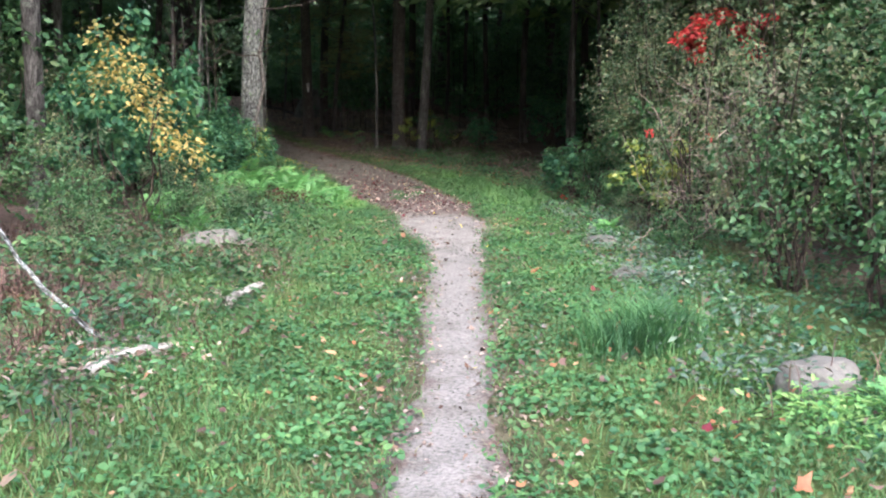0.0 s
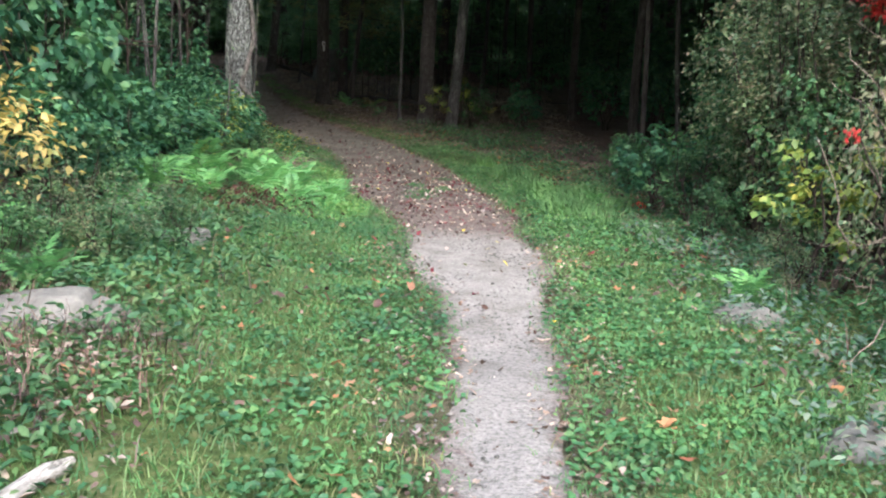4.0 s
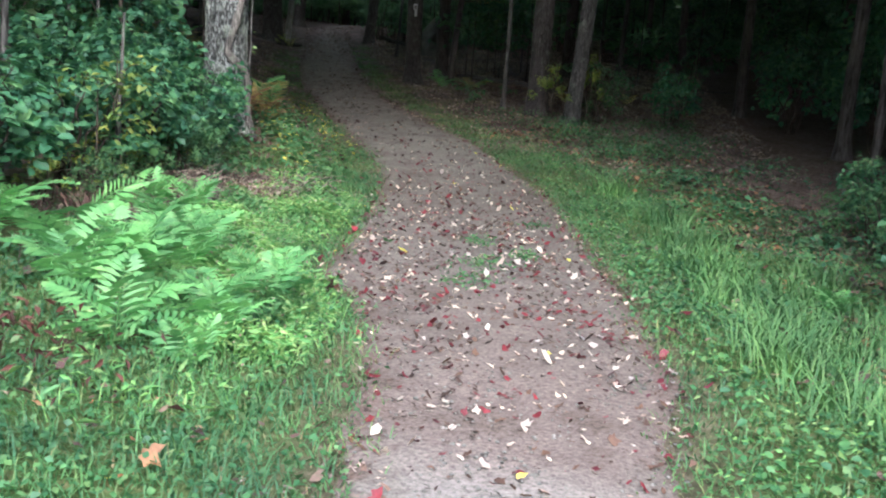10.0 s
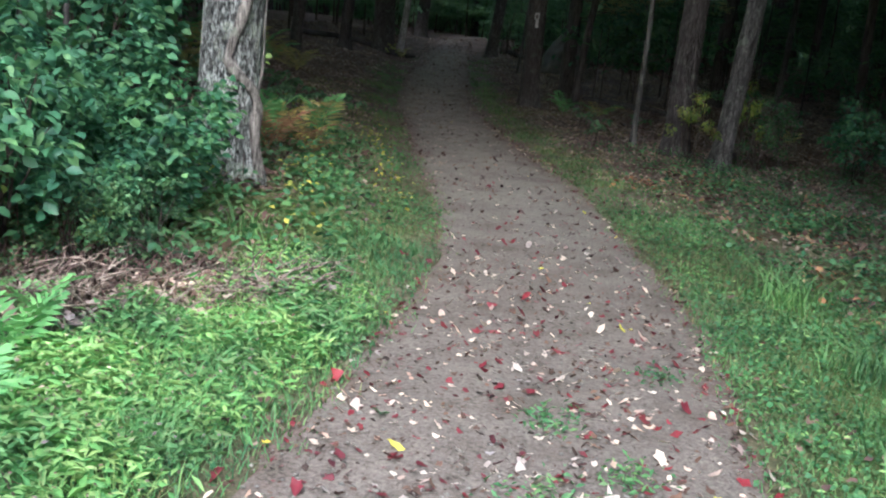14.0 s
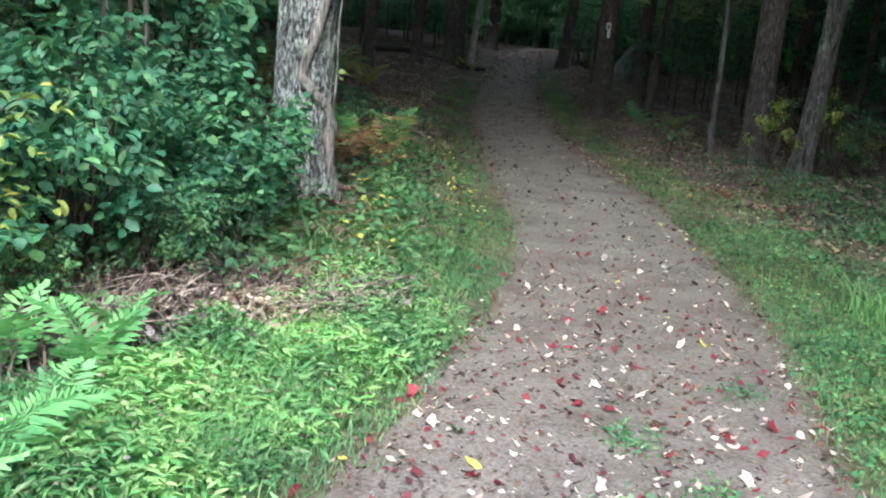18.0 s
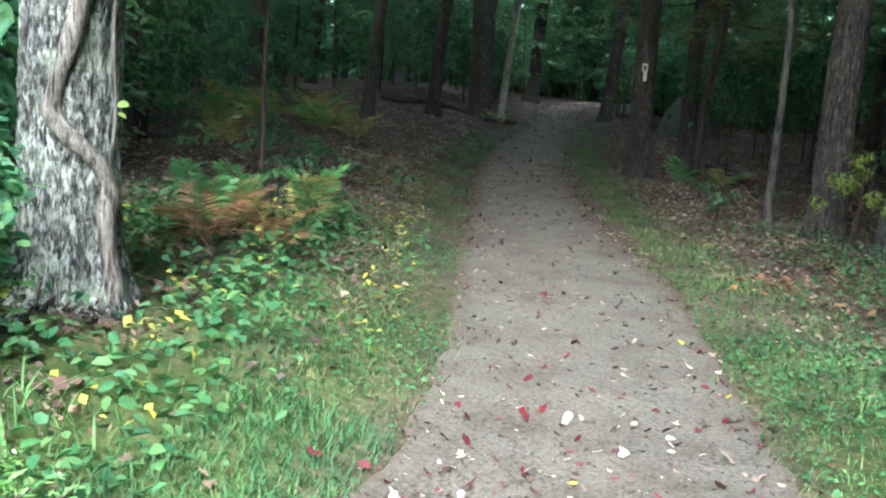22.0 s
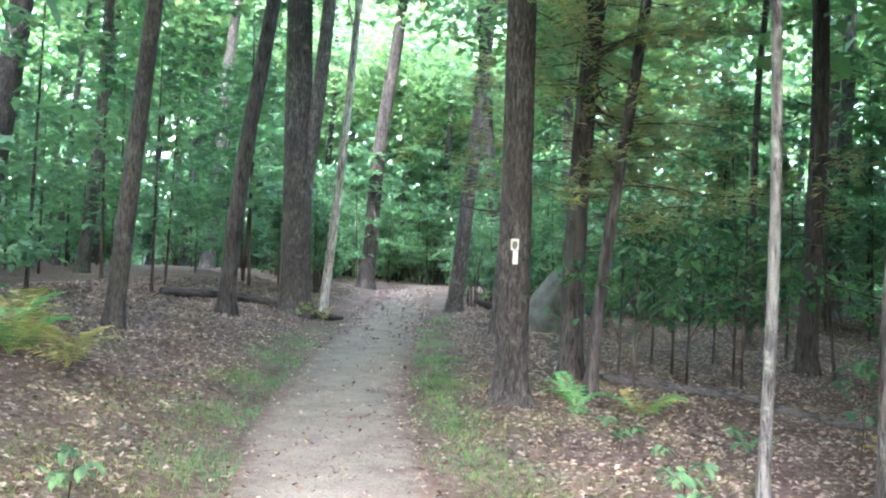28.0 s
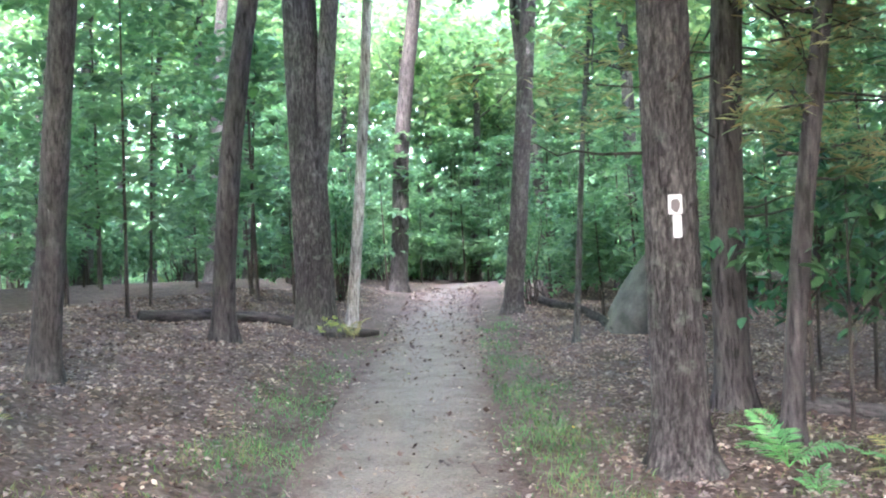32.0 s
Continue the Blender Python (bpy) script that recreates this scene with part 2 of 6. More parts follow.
def trail_material(name):
    """Trodden sand and fine gravel; darker and red-brown under the maple, tan in the woods."""
    m, n, l, p = nodes_of(name)
    geo = n.new("ShaderNodeNewGeometry")
    pos = geo.outputs["Position"]
    sep = n.new("ShaderNodeSeparateXYZ")
    l.new(pos, sep.inputs[0])
    wob = noise_node(n, l, .9, 4, .6, pos)
    along = n.new("ShaderNodeMath")
    along.operation = "MULTIPLY_ADD"
    l.new(wob.outputs["Fac"], along.inputs[0])
    along.inputs[1].default_value = 2.2
    l.new(sep.outputs["Y"], along.inputs[2])
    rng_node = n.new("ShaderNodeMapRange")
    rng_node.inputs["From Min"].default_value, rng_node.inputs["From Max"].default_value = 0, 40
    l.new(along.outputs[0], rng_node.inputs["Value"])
    # base colour by distance along the path: pale, darker red-brown, then tan
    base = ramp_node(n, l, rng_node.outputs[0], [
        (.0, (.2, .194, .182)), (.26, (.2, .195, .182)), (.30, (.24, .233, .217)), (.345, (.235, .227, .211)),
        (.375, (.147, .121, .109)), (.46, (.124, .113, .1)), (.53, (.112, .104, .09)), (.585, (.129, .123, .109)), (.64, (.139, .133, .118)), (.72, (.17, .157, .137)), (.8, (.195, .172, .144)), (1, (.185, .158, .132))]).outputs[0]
    blot = noise_node(n, l, 2.6, 5, .65, pos)
    grit = noise_node(n, l, 45, 5, .75, pos)
    peb = n.new("ShaderNodeTexVoronoi")
    peb.inputs["Scale"].default_value = 60
    l.new(pos, peb.inputs["Vector"])
    col = mix_node(n, l, 1.0, base, ramp_node(n, l, blot.outputs["Fac"], [(.3, (.66, .64, .61)), (.5, (.97, .97, .97)), (.72, (1.2, 1.19, 1.18))]).outputs[0], "MULTIPLY")
    col = mix_node(n, l, 1.0, col, ramp_node(n, l, grit.outputs["Fac"], [(.32, (.45, .44, .43)), (.5, (1, 1, 1)), (.7, (1.42, 1.42, 1.42))]).outputs[0], "MULTIPLY")
    at = n.new("ShaderNodeAttribute")
    at.attribute_name = "rim"
    soil = noise_node(n, l, 7, 6, .7, pos)
    rim = n.new("ShaderNodeMath")
    rim.operation = "MULTIPLY_ADD"
    rim.use_clamp = True
    l.new(soil.outputs["Fac"], rim.inputs[0])
    rim.inputs[1].default_value = 3.0
    l.new(at.outputs["Fac"], rim.inputs[2])
    duff = ramp_node(n, l, grit.outputs["Fac"], [(.3, (.045, .032, .026)), (.5, (.105, .077, .064)), (.75, (.2, .152, .13))]).outputs[0]
    col = mix_node(n, l, rim.outputs[0], col, duff)
    l.new(col, p.inputs["Base Color"])
    p.inputs["Roughness"].default_value = .95
    p.inputs["Specular IOR Level"].default_value = .15
    hgt = mix_node(n, l, .5, grit.outputs["Fac"], peb.outputs["Distance"])
    bp = n.new("ShaderNodeBump")
    bp.inputs["Strength"].default_value, bp.inputs["Distance"].default_value = .7, .012
    l.new(hgt, bp.inputs["Height"])
    l.new(bp.outputs[0], p.inputs["Normal"])
    return m


def stone_material(name, dark, light):
    m, n, l, p = nodes_of(name)
    tc = n.new("ShaderNodeTexCoord")
    a, b = noise_node(n, l, 3, 7, .65, tc.outputs["Object"]), noise_node(n, l, 40, 4, .7, tc.outputs["Object"])
    c = ramp_node(n, l, a.outputs["Fac"], [(.3, dark), (.7, light)]).outputs[0]
    c = mix_node(n, l, .8, c, ramp_node(n, l, b.outputs["Fac"], [(.3, (.7, .7, .7)), (.7, (1.2, 1.2, 1.2))]).outputs[0], "MULTIPLY")
    l.new(c, p.inputs["Base Color"])
    p.inputs["Roughness"].default_value = .9
    bp = n.new("ShaderNodeBump")
    bp.inputs["Strength"].default_value, bp.inputs["Distance"].default_value = .6, .02
    l.new(b.outputs["Fac"], bp.inputs["Height"])
    l.new(bp.outputs[0], p.inputs["Normal"])
    return m


def plain_material(name, colour, rough=.7):
    m, n, l, p = nodes_of(name)
    tc = n.new("ShaderNodeTexCoord")
    a = noise_node(n, l, 60, 3, .6, tc.outputs["Object"])
    c = ramp_node(n, l, a.outputs["Fac"], [(.3, tuple(v * .85 for v in colour)), (.7, tuple(min(1, v * 1.08) for v in colour))])
    l.new(c.outputs[0], p.inputs["Base Color"])
    p.inputs["Roughness"].default_value = rough
    return m


M_EARTH, M_TRAIL = earth_material("turf_and_duff"), trail_material("trodden_sand")
M_GRASS = leaf_material("grass", [(.06, .16, .066), (.085, .21, .078), (.112, .245, .09), (.145, .24, .1), (.2, .215, .115)], .3, .55, .25)
M_HERB = leaf_material("low_herbs", [(.048, .145, .068), (.068, .185, .078), (.09, .215, .085), (.13, .235, .095)], .3, .5, .3)
M_SHRUB = leaf_material("shrub_leaf", [(.036, .1, .048), (.055, .138, .06), (.08, .178, .074), (.13, .2, .092)], .28, .5, .3)
M_SHRUB_PALE = leaf_material("pale_shrub_leaf", [(.085, .15, .085), (.125, .205, .11), (.17, .245, .135), (.26, .285, .195), (.2, .17, .125)], .42, .55, .25)
M_BLUE = leaf_material("dark_glossy_leaf", [(.034, .11, .068), (.052, .155, .086), (.078, .205, .105), (.13, .265, .116)], .3, .5, .3)
M_GOLD = leaf_material("golden_leaf", [(.42, .33, .11), (.5, .41, .17), (.34, .29, .09), (.18, .21, .075)], .3, .5)
M_LIME = leaf_material("yellow_green_leaf", [(.17, .27, .065), (.27, .32, .075), (.12, .22, .065), (.4, .38, .09)], .35, .5)
M_YELLOW = leaf_material("yellow_herb_leaf", [(.5, .43, .07), (.42, .4, .08), (.28, .34, .08), (.55, .5, .12)], .35, .5)
M_LUSH = leaf_material("lush_herb_leaf", [(.105, .28, .1), (.16, .36, .122), (.225, .415, .15), (.29, .42, .175)], .35, .5, .3)
M_RED = leaf_material("scarlet_leaf", [(.56, .05, .06), (.68, .1, .1), (.45, .05, .05)], .3, .5)
M_FERN = leaf_material("fresh_fern", [(.12, .31, .115), (.16, .39, .145), (.22, .44, .175)], .35, .5)
M_FERN_DULL = leaf_material("turning_fern", [(.2, .28, .1), (.34, .34, .14), (.46, .4, .17), (.52, .42, .2)], .3, .6)
M_FERN_BROWN = leaf_material("withered_fern", [(.25, .13, .07), (.31, .195, .115), (.19, .095, .055)], .2, .7)
M_CANOPY = leaf_material("canopy_leaf", [(.1, .18, .1), (.13, .228, .122), (.17, .275, .138), (.235, .325, .158)], .52, .45)
M_UNDER = leaf_material("understory_leaf", [(.08, .168, .1), (.112, .215, .12), (.155, .265, .14)], .45, .45)
M_HANG = leaf_material("drooping_blue_green_leaf", [(.1, .2, .135), (.13, .25, .165), (.17, .3, .2)], .4, .45)
M_NEEDLE = leaf_material("pine_needles", [(.24, .38, .24), (.3, .4, .25), (.5, .38, .22), (.26, .38, .24), (.44, .34, .2)], .6, .6)
M_LITTER = leaf_material("leaf_litter", [(.13, .092, .08), (.22, .168, .15), (.35, .285, .262), (.43, .365, .34), (.1, .07, .06), (.19, .128, .108)], .1, .8, .2)
M_STALK = leaf_material("dry_stalk", [(.06, .038, .036), (.1, .06, .056), (.15, .1, .09), (.22, .17, .14)], .1, .8)
M_WITHERED = leaf_material("withered_red_brown", [(.06, .024, .02), (.1, .04, .034), (.045, .022, .018)], .15, .8)
M_STRAW = leaf_material("straw_grass", [(.18, .17, .085), (.26, .22, .12), (.15, .17, .07)], .2, .7)
M_FALL_RED = leaf_material("fallen_red_leaf", [(.1, .012, .02), (.16, .02, .032), (.075, .015, .02)], .1, .5)
M_FALL_PALE = leaf_material("fallen_pale_leaf", [(.42, .35, .32), (.52, .46, .43), (.28, .19, .17)], .1, .6)
M_FALL_YELLOW = leaf_material("fallen_yellow_leaf", [(.6, .45, .05), (.5, .5, .08), (.65, .5, .12)], .15, .5)
M_TAN = leaf_material("tan_dry_leaf", [(.26, .12, .06), (.32, .18, .1), (.38, .25, .16), (.2, .1, .06)], .1, .8)
M_ORANGE = leaf_material("orange_leaf", [(.3, .115, .065), (.36, .19, .1), (.24, .085, .055)], .25, .5)
M_CLUMP = leaf_material("tall_grass", [(.055, .165, .075), (.08, .205, .088), (.115, .245, .1)], .3, .6)
M_OLIVE = leaf_material("olive_grass", [(.12, .17, .06), (.17, .2, .08), (.22, .22, .1), (.1, .18, .07)], .3, .6)
M_TUSSOCK = leaf_material("light_tussock_grass", [(.085, .205, .082), (.12, .255, .095), (.17, .3, .115)], .3, .6)
M_HOARY = leaf_material("hoary_weed_leaf", [(.08, .15, .12), (.11, .19, .15), (.16, .22, .18), (.15, .12, .1)], .25, .6)
M_FALL_BROWN = leaf_material("fallen_brown_leaf", [(.035, .022, .018), (.06, .035, .028), (.14, .085, .065)], .1, .8)
M_BARK = bark_material("grey_brown_bark", (.048, .044, .041), (.15, .139, .131), .2, 1.5)
M_BARK_RED = bark_material("furrowed_red_brown_bark", (.038, .034, .032), (.13, .119, .112), .12, 1.7, .6)
M_BARK_PALE = bark_material("pale_lichened_bark", (.075, .076, .072), (.42, .46, .45), .5, 2.0, .95, 1.7, 2.2)
M_BARK_GREY = bark_material("smooth_grey_bark", (.05, .048, .046), (.17, .166, .158), .3)
M_BARK_DARK = bark_material("dark_bark", (.034, .031, .029), (.1, .09, .084))
M_TWIG = bark_material("twig_bark", (.045, .036, .03), (.1, .082, .066))
M_VINE = bark_material("grey_vine_bark", (.07, .064, .058), (.3, .285, .265), .2, 1.6)
M_STICK = bark_material("dry_stick", (.14, .11, .092), (.42, .355, .3))
M_BIRCH = bark_material("birch_log_bark", (.17, .155, .14), (.56, .54, .5))
M_STONE = stone_material("grey_granite", (.07, .069, .062), (.23, .225, .2))
M_STONE_PALE = stone_material("pale_lichened_stone", (.1, .098, .09), (.24, .236, .218))
M_STONE_MOSS = stone_material("mossy_granite", (.05, .052, .044), (.17, .168, .15))
M_PLATE = plain_material("white_painted_plate", (.52, .51, .48), .6)
M_PAINT = plain_material("white_blaze_paint", (.52, .52, .5), .7)
M_EMBLEM = plain_material("dark_emblem", (.12, .1, .09), .6)

# ---------------------------------------------------------------- mesh helpers


def mesh_of(name, verts, faces):
    """A mesh from arrays; faces is one array (rows of equal length) or a list of such arrays."""
    me = bpy.data.meshes.new(name)
    groups = faces if isinstance(faces, list) else [faces]
    groups = [np.asarray(g, np.int32) for g in groups if len(g)]
    verts = np.asarray(verts, np.float32)
    me.vertices.add(len(verts))
    me.vertices.foreach_set("co", verts.ravel())
    loops = np.concatenate([g.ravel() for g in groups])
    totals = np.concatenate([np.full(len(g), g.shape[1], np.int32) for g in groups])
    starts = np.concatenate([[0], np.cumsum(totals)[:-1]]).astype(np.int32)
    me.loops.add(len(loops))
    me.loops.foreach_set("vertex_index", loops)
    me.polygons.add(len(totals))
    me.polygons.foreach_set("loop_start", starts)
    me.polygons.foreach_set("loop_total", totals)
    me.update(calc_edges=True)
    return me


def part(name, me, material, parent=None, label="", smooth=True, pose_m=None):
    if material is not None and not me.materials:
        me.materials.append(material)
    if smooth:
        me.polygons.foreach_set("use_smooth", np.ones(len(me.polygons), bool))
    ob = new(name, me)
    if parent is not None:
        ob.parent = parent
    if pose_m is not None:
        ob.matrix_basis = pose_m
    if label:
        tagged(ob, label)
    return ob


def base_at(name, x, y, z, label, category, group="", turn=0.0):
    ob = new(name)
    ob.empty_display_size = .1
    ob.matrix_basis = pose(x, y, z, 0, 0, turn)
    return tagged(ob, label, category, group)


def tube(points, radii, sides=8, cap=True):
    """Verts and quads of a bent, tapered round bar."""
    P, R = np.asarray(points, float), np.asarray(radii, float)
    d = np.gradient(P, axis=0)
    d /= np.linalg.norm(d, axis=1)[:, None] + 1e-9
    ref = np.where(np.abs(d[:, 2:3]) > .9, [[1.0, 0, 0]], [[0, 0, 1.0]])
    u = np.cross(d, ref)
    u /= np.linalg.norm(u, axis=1)[:, None]
    v = np.cross(d, u)
    a = np.linspace(0, 2 * np.pi, sides, endpoint=False)
    ring = P[:, None] + R[:, None, None] * (np.cos(a)[None, :, None] * u[:, None] + np.sin(a)[None, :, None] * v[:, None])
    verts = ring.reshape(-1, 3)
    i, j = np.meshgrid(np.arange(len(P) - 1), np.arange(sides), indexing="ij")
    i, j = i.ravel(), j.ravel()
    k = (j + 1) % sides
    quads = np.stack([i * sides + j, i * sides + k, (i + 1) * sides + k, (i + 1) * sides + j], 1)
    return verts, quads


def join(chunks):
    """Joins (verts, faces) pairs of equal face size."""
    vs, fs, n = [], [], 0
    for v, f in chunks:
        vs.append(v)
        fs.append(np.asarray(f) + n)
        n += len(v)
    return np.concatenate(vs), np.concatenate(fs)


def unit(v):
    return v / (np.linalg.norm(v, axis=-1, keepdims=True) + 1e-9)


def leaf_blades(P, size, r, flat=.5, width=.5, droop=.25, out=None, ovate=False):
    """A folded leaf at every point of P: four verts and two triangles each, or six and four when ovate."""
    n = len(P)
    az = r.uniform(0, 2 * np.pi, n)
    d = np.stack([np.cos(az), np.sin(az), r.normal(-droop, .35, n)], 1)
    if out is not None:
        d = d * .7 + out
    d = unit(d)
    up = unit(np.stack([r.normal(0, flat, n), r.normal(0, flat, n), np.ones(n)], 1))
    side = unit(np.cross(d, up))
    nrm = np.cross(side, d)
    s = (np.asarray(size) * r.uniform(.6, 1.25, n))[:, None]
    w = s * width * .5 * r.uniform(.8, 1.2, n)[:, None]
    fold = nrm * s * r.uniform(.03, .16, n)[:, None]
    centre = P + d * s * .45
    if ovate:
        lo, hi = P + d * s * .3, P + d * s * .7
        V = np.stack([P, lo + side * w * .9 + fold, hi + side * w * .8 + fold * .8, P + d * s - nrm * s * .1, hi - side * w * .8 + fold * .8, lo - side * w * .9 + fold], 1).reshape(-1, 3)
        b = np.arange(n)[:, None] * 6
        return V, np.concatenate([b + [[0, 1, 2]], b + [[0, 2, 3]], b + [[0, 3, 4]], b + [[0, 4, 5]]])
    V = np.stack([P, centre + side * w + fold, P + d * s - nrm * s * .08, centre - side * w + fold], 1).reshape(-1, 3)
    b = np.arange(n)[:, None] * 4
    Ft = np.concatenate([b + [[0, 1, 2]], b + [[0, 2, 3]]])
    return V, Ft


def grass_blades(P, h, w, r, lean=.45):
    """Bent blades: five verts, a quad split in two and a tip."""
    n = len(P)
    az = r.uniform(0, 2 * np.pi, n)
    out = np.stack([np.cos(az), np.sin(az), np.zeros(n)], 1)
    side = np.stack([-np.sin(az), np.cos(az), np.zeros(n)], 1)
    hh = (np.asarray(h) * r.uniform(.5, 1.3, n))[:, None]
    ww = (np.asarray(w) * r.uniform(.7, 1.3, n))[:, None]
    ln = np.abs(r.normal(lean, .3, n))[:, None] * hh
    up = np.array([[0, 0, 1.0]])
    m = P + up * hh * .6 + out * ln * .35
    tip = P + up * hh * .92 + out * ln
    V = np.stack([P - side * ww, P + side * ww, m + side * ww * .8, m - side * ww * .8, tip], 1).reshape(-1, 3)
    b = np.arange(n)[:, None] * 5
    Ft = np.concatenate([b + [[0, 1, 2]], b + [[0, 2, 3]], b + [[3, 2, 4]]])
    return V, Ft


def clumped(n, radius, height, low, r, clumps=26, spread=.22, power=.5):
    """Points gathered in clumps inside an egg-shaped crown standing at the origin."""
    u = unit(r.normal(size=(clumps, 3)))
    q = r.uniform(0, 1, (clumps, 1)) ** power
    c = u * q * [radius, radius, (height - low) / 2] + [0, 0, (height + low) / 2]
    k = r.integers(0, clumps, n)
    return c[k] + r.normal(size=(n, 3)) * [radius * spread, radius * spread, (height - low) * spread * .5]

# ---------------------------------------------------------------- ground and trail
gx = np.concatenate([-np.geomspace(400, 14, 22), np.linspace(-13.6, 8, 100), np.geomspace(8.5, 400, 22)])
gy = np.concatenate([-np.geomspace(400, 4, 18), np.linspace(-3.6, 52, 240), np.geomspace(52.6, 420, 24)])
GX, GY = np.meshgrid(gx, gy)
GZ = land(GX, GY)
inside = np.clip((np.minimum(GX - lerp(TRAIL_LEFT, GY), lerp(TRAIL_RIGHT, GY) - GX) - .1) / .15, 0, 1)
GZ = GZ - .05 * inside
nx, ny = len(gx), len(gy)
ii, jj = np.meshgrid(np.arange(ny - 1), np.arange(nx - 1), indexing="ij")
quads = np.stack([ii * nx + jj, ii * nx + jj + 1, (ii + 1) * nx + jj + 1, (ii + 1) * nx + jj], -1).reshape(-1, 4)
ground_me = mesh_of("ground", np.stack([GX, GY, GZ], -1).reshape(-1, 3), quads)
woods = np.clip((GY - 20) / 5, 0, 1)
woods = np.maximum(woods, np.clip((np.abs(GX - mid(GY)) - 2.6) / 1.2, 0, 1) * np.clip((GY - 2) / 3, 0, 1))
edge_d = np.maximum(lerp(TRAIL_LEFT, GY) - GX, GX - lerp(TRAIL_RIGHT, GY))
woods = np.maximum(woods, .75 * np.clip(1 - edge_d / .35, 0, 1))
attr = ground_me.attributes.new("woods", "FLOAT", "POINT")
attr.data.foreach_set("value", woods.ravel().astype(np.float32))
ground = tagged(part("ground", ground_me, M_EARTH), "uneven ground of turf and brown leaf mould", "ground", kind="structure")

ty = np.concatenate([np.linspace(-30, 0, 60)[:-1], np.linspace(0, 50, 700), np.linspace(50.3, 72, 50)])
tu = np.linspace(0, 1, 25)
TY, TU = np.meshgrid(ty, tu, indexing="ij")
t_left, t_right = lerp(TRAIL_LEFT, ty)[:, None] - .2, lerp(TRAIL_RIGHT, ty)[:, None] + .2
TX = t_left * (1 - TU) + t_right * TU
depth_in = np.minimum(TX - t_left, t_right - TX) - .2
ragged = sum(a * np.sin(k * TX + q * TY + p) for a, k, q, p in ((.012, 3, 2.1, 0), (.008, 9, -5.3, 1), (.004, 5, 11.3, 2), (.003, -11, 23.7, 3)))
TZ = land(TX, TY) + np.clip(depth_in * .3 + ragged * np.clip(1 - depth_in / .25, 0, 1), -.05, .012)
TZ = TZ + np.clip(depth_in / .2, 0, 1) * (.006 * np.sin(6 * TX + 2.3 * TY) + .005 * np.sin(11 * TX - 5 * TY))
RIM = np.interp(depth_in, [0, .16, .4], [-.8, -1.75, -2.3])
RIM = RIM + (np.interp(depth_in, [0, .2, .5, .8], [-.5, -1.15, -1.75, -2.0]) - RIM) * np.interp(TY, [22, 27], [0, 1]) + np.interp(TY, [41, 46], [0, .8])
ii, jj = np.meshgrid(np.arange(len(ty) - 1), np.arange(len(tu) - 1), indexing="ij")
n_u = len(tu)
quads = np.stack([ii * n_u + jj, ii * n_u + jj + 1, (ii + 1) * n_u + jj + 1, (ii + 1) * n_u + jj], -1).reshape(-1, 4)
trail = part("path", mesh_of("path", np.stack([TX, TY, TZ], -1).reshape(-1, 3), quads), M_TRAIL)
trail.data.attributes.new("rim", "FLOAT", "POINT").data.foreach_set("value", RIM.ravel().astype(np.float32))
tagged(trail, "winding footpath of pale trodden sand and fine gravel", "path", kind="structure")

# ---------------------------------------------------------------- trees


def trunk_mesh(name, h, r0, lean, r, sides=14, rings=26, ridge=.03, flare=.5, top=.5, bend=.05, plate=0.0):
    z = np.concatenate([np.linspace(-.3, 1.2, rings // 2), np.linspace(1.25, h, rings - rings // 2 + 1)])
    if plate:
        z = np.concatenate([np.linspace(-.3, 4.6, rings), np.linspace(4.7, h, rings // 5)])
    sway = bend * np.sin(z * r.uniform(.5, .9) + r.uniform(0, 6))
    sway2 = bend * np.sin(z * r.uniform(.5, .9) + r.uniform(0, 6))
    s0 = np.interp(0, z, sway)
    s1 = np.interp(0, z, sway2)
    cx, cy = lean[0] * z + (sway - s0), lean[1] * z + (sway2 - s1)
    rad = r0 * (1 - top * np.clip(z / h, 0, 1)) * (1 + flare * np.exp(-np.maximum(z, 0) / .16))
    a = np.linspace(0, 2 * np.pi, sides, endpoint=False)
    A, Z = np.meshgrid(a, z)
    f = np.zeros_like(A)
    for k in (5, 9, 14, 21):
        if k < sides / 2.2:
            f += ridge / (k ** .3) * np.sin(k * A + r.uniform(.5, 2.5) * np.sin(Z * r.uniform(1, 3)) + r.uniform(0, 6))
    f += .5 * ridge * np.sin(3 * A + .7 * Z + r.uniform(0, 6))
    root = .35 * np.exp(-np.maximum(Z, 0) / .12) * np.maximum(0, np.sin(4 * A + r.uniform(0, 6))) * flare
    R = rad[:, None] * (1 + f + root)
    furrow = np.zeros_like(A)
    if plate:
        # bark plates: cells stretched up the trunk, with sunken, wandering furrows between them
        off = r.uniform(0, 50)
        for i in range(len(z)):
            for j in range(sides):
                q = Vector((r0 * math.cos(a[j]) / plate, r0 * math.sin(a[j]) / plate, z[i] / plate * .24 + off))
                q += .45 * noise.noise_vector(q * 1.3) + .25 * noise.noise_vector(q * 3.1)
                d = noise.voronoi(q)[0]
                furrow[i, j] = max(0.0, 1 - (d[1] - d[0]) / .3)
        R = R + .3 * plate * (.35 - furrow)
    V = np.stack([cx[:, None] + R * np.cos(A), cy[:, None] + R * np.sin(A), Z], -1).reshape(-1, 3)
    i, j = np.meshgrid(np.arange(len(z) - 1), np.arange(sides), indexing="ij")
    i, j = i.ravel(), j.ravel()
    k = (j + 1) % sides
    me = mesh_of(name, V, np.stack([i * sides + j, i * sides + k, (i + 1) * sides + k, (i + 1) * sides + j], 1))
    if plate:
        me.attributes.new("furrow", "FLOAT", "POINT").data.foreach_set("value", (furrow.ravel() ** 1.5 * .85).astype(np.float32))
    return me


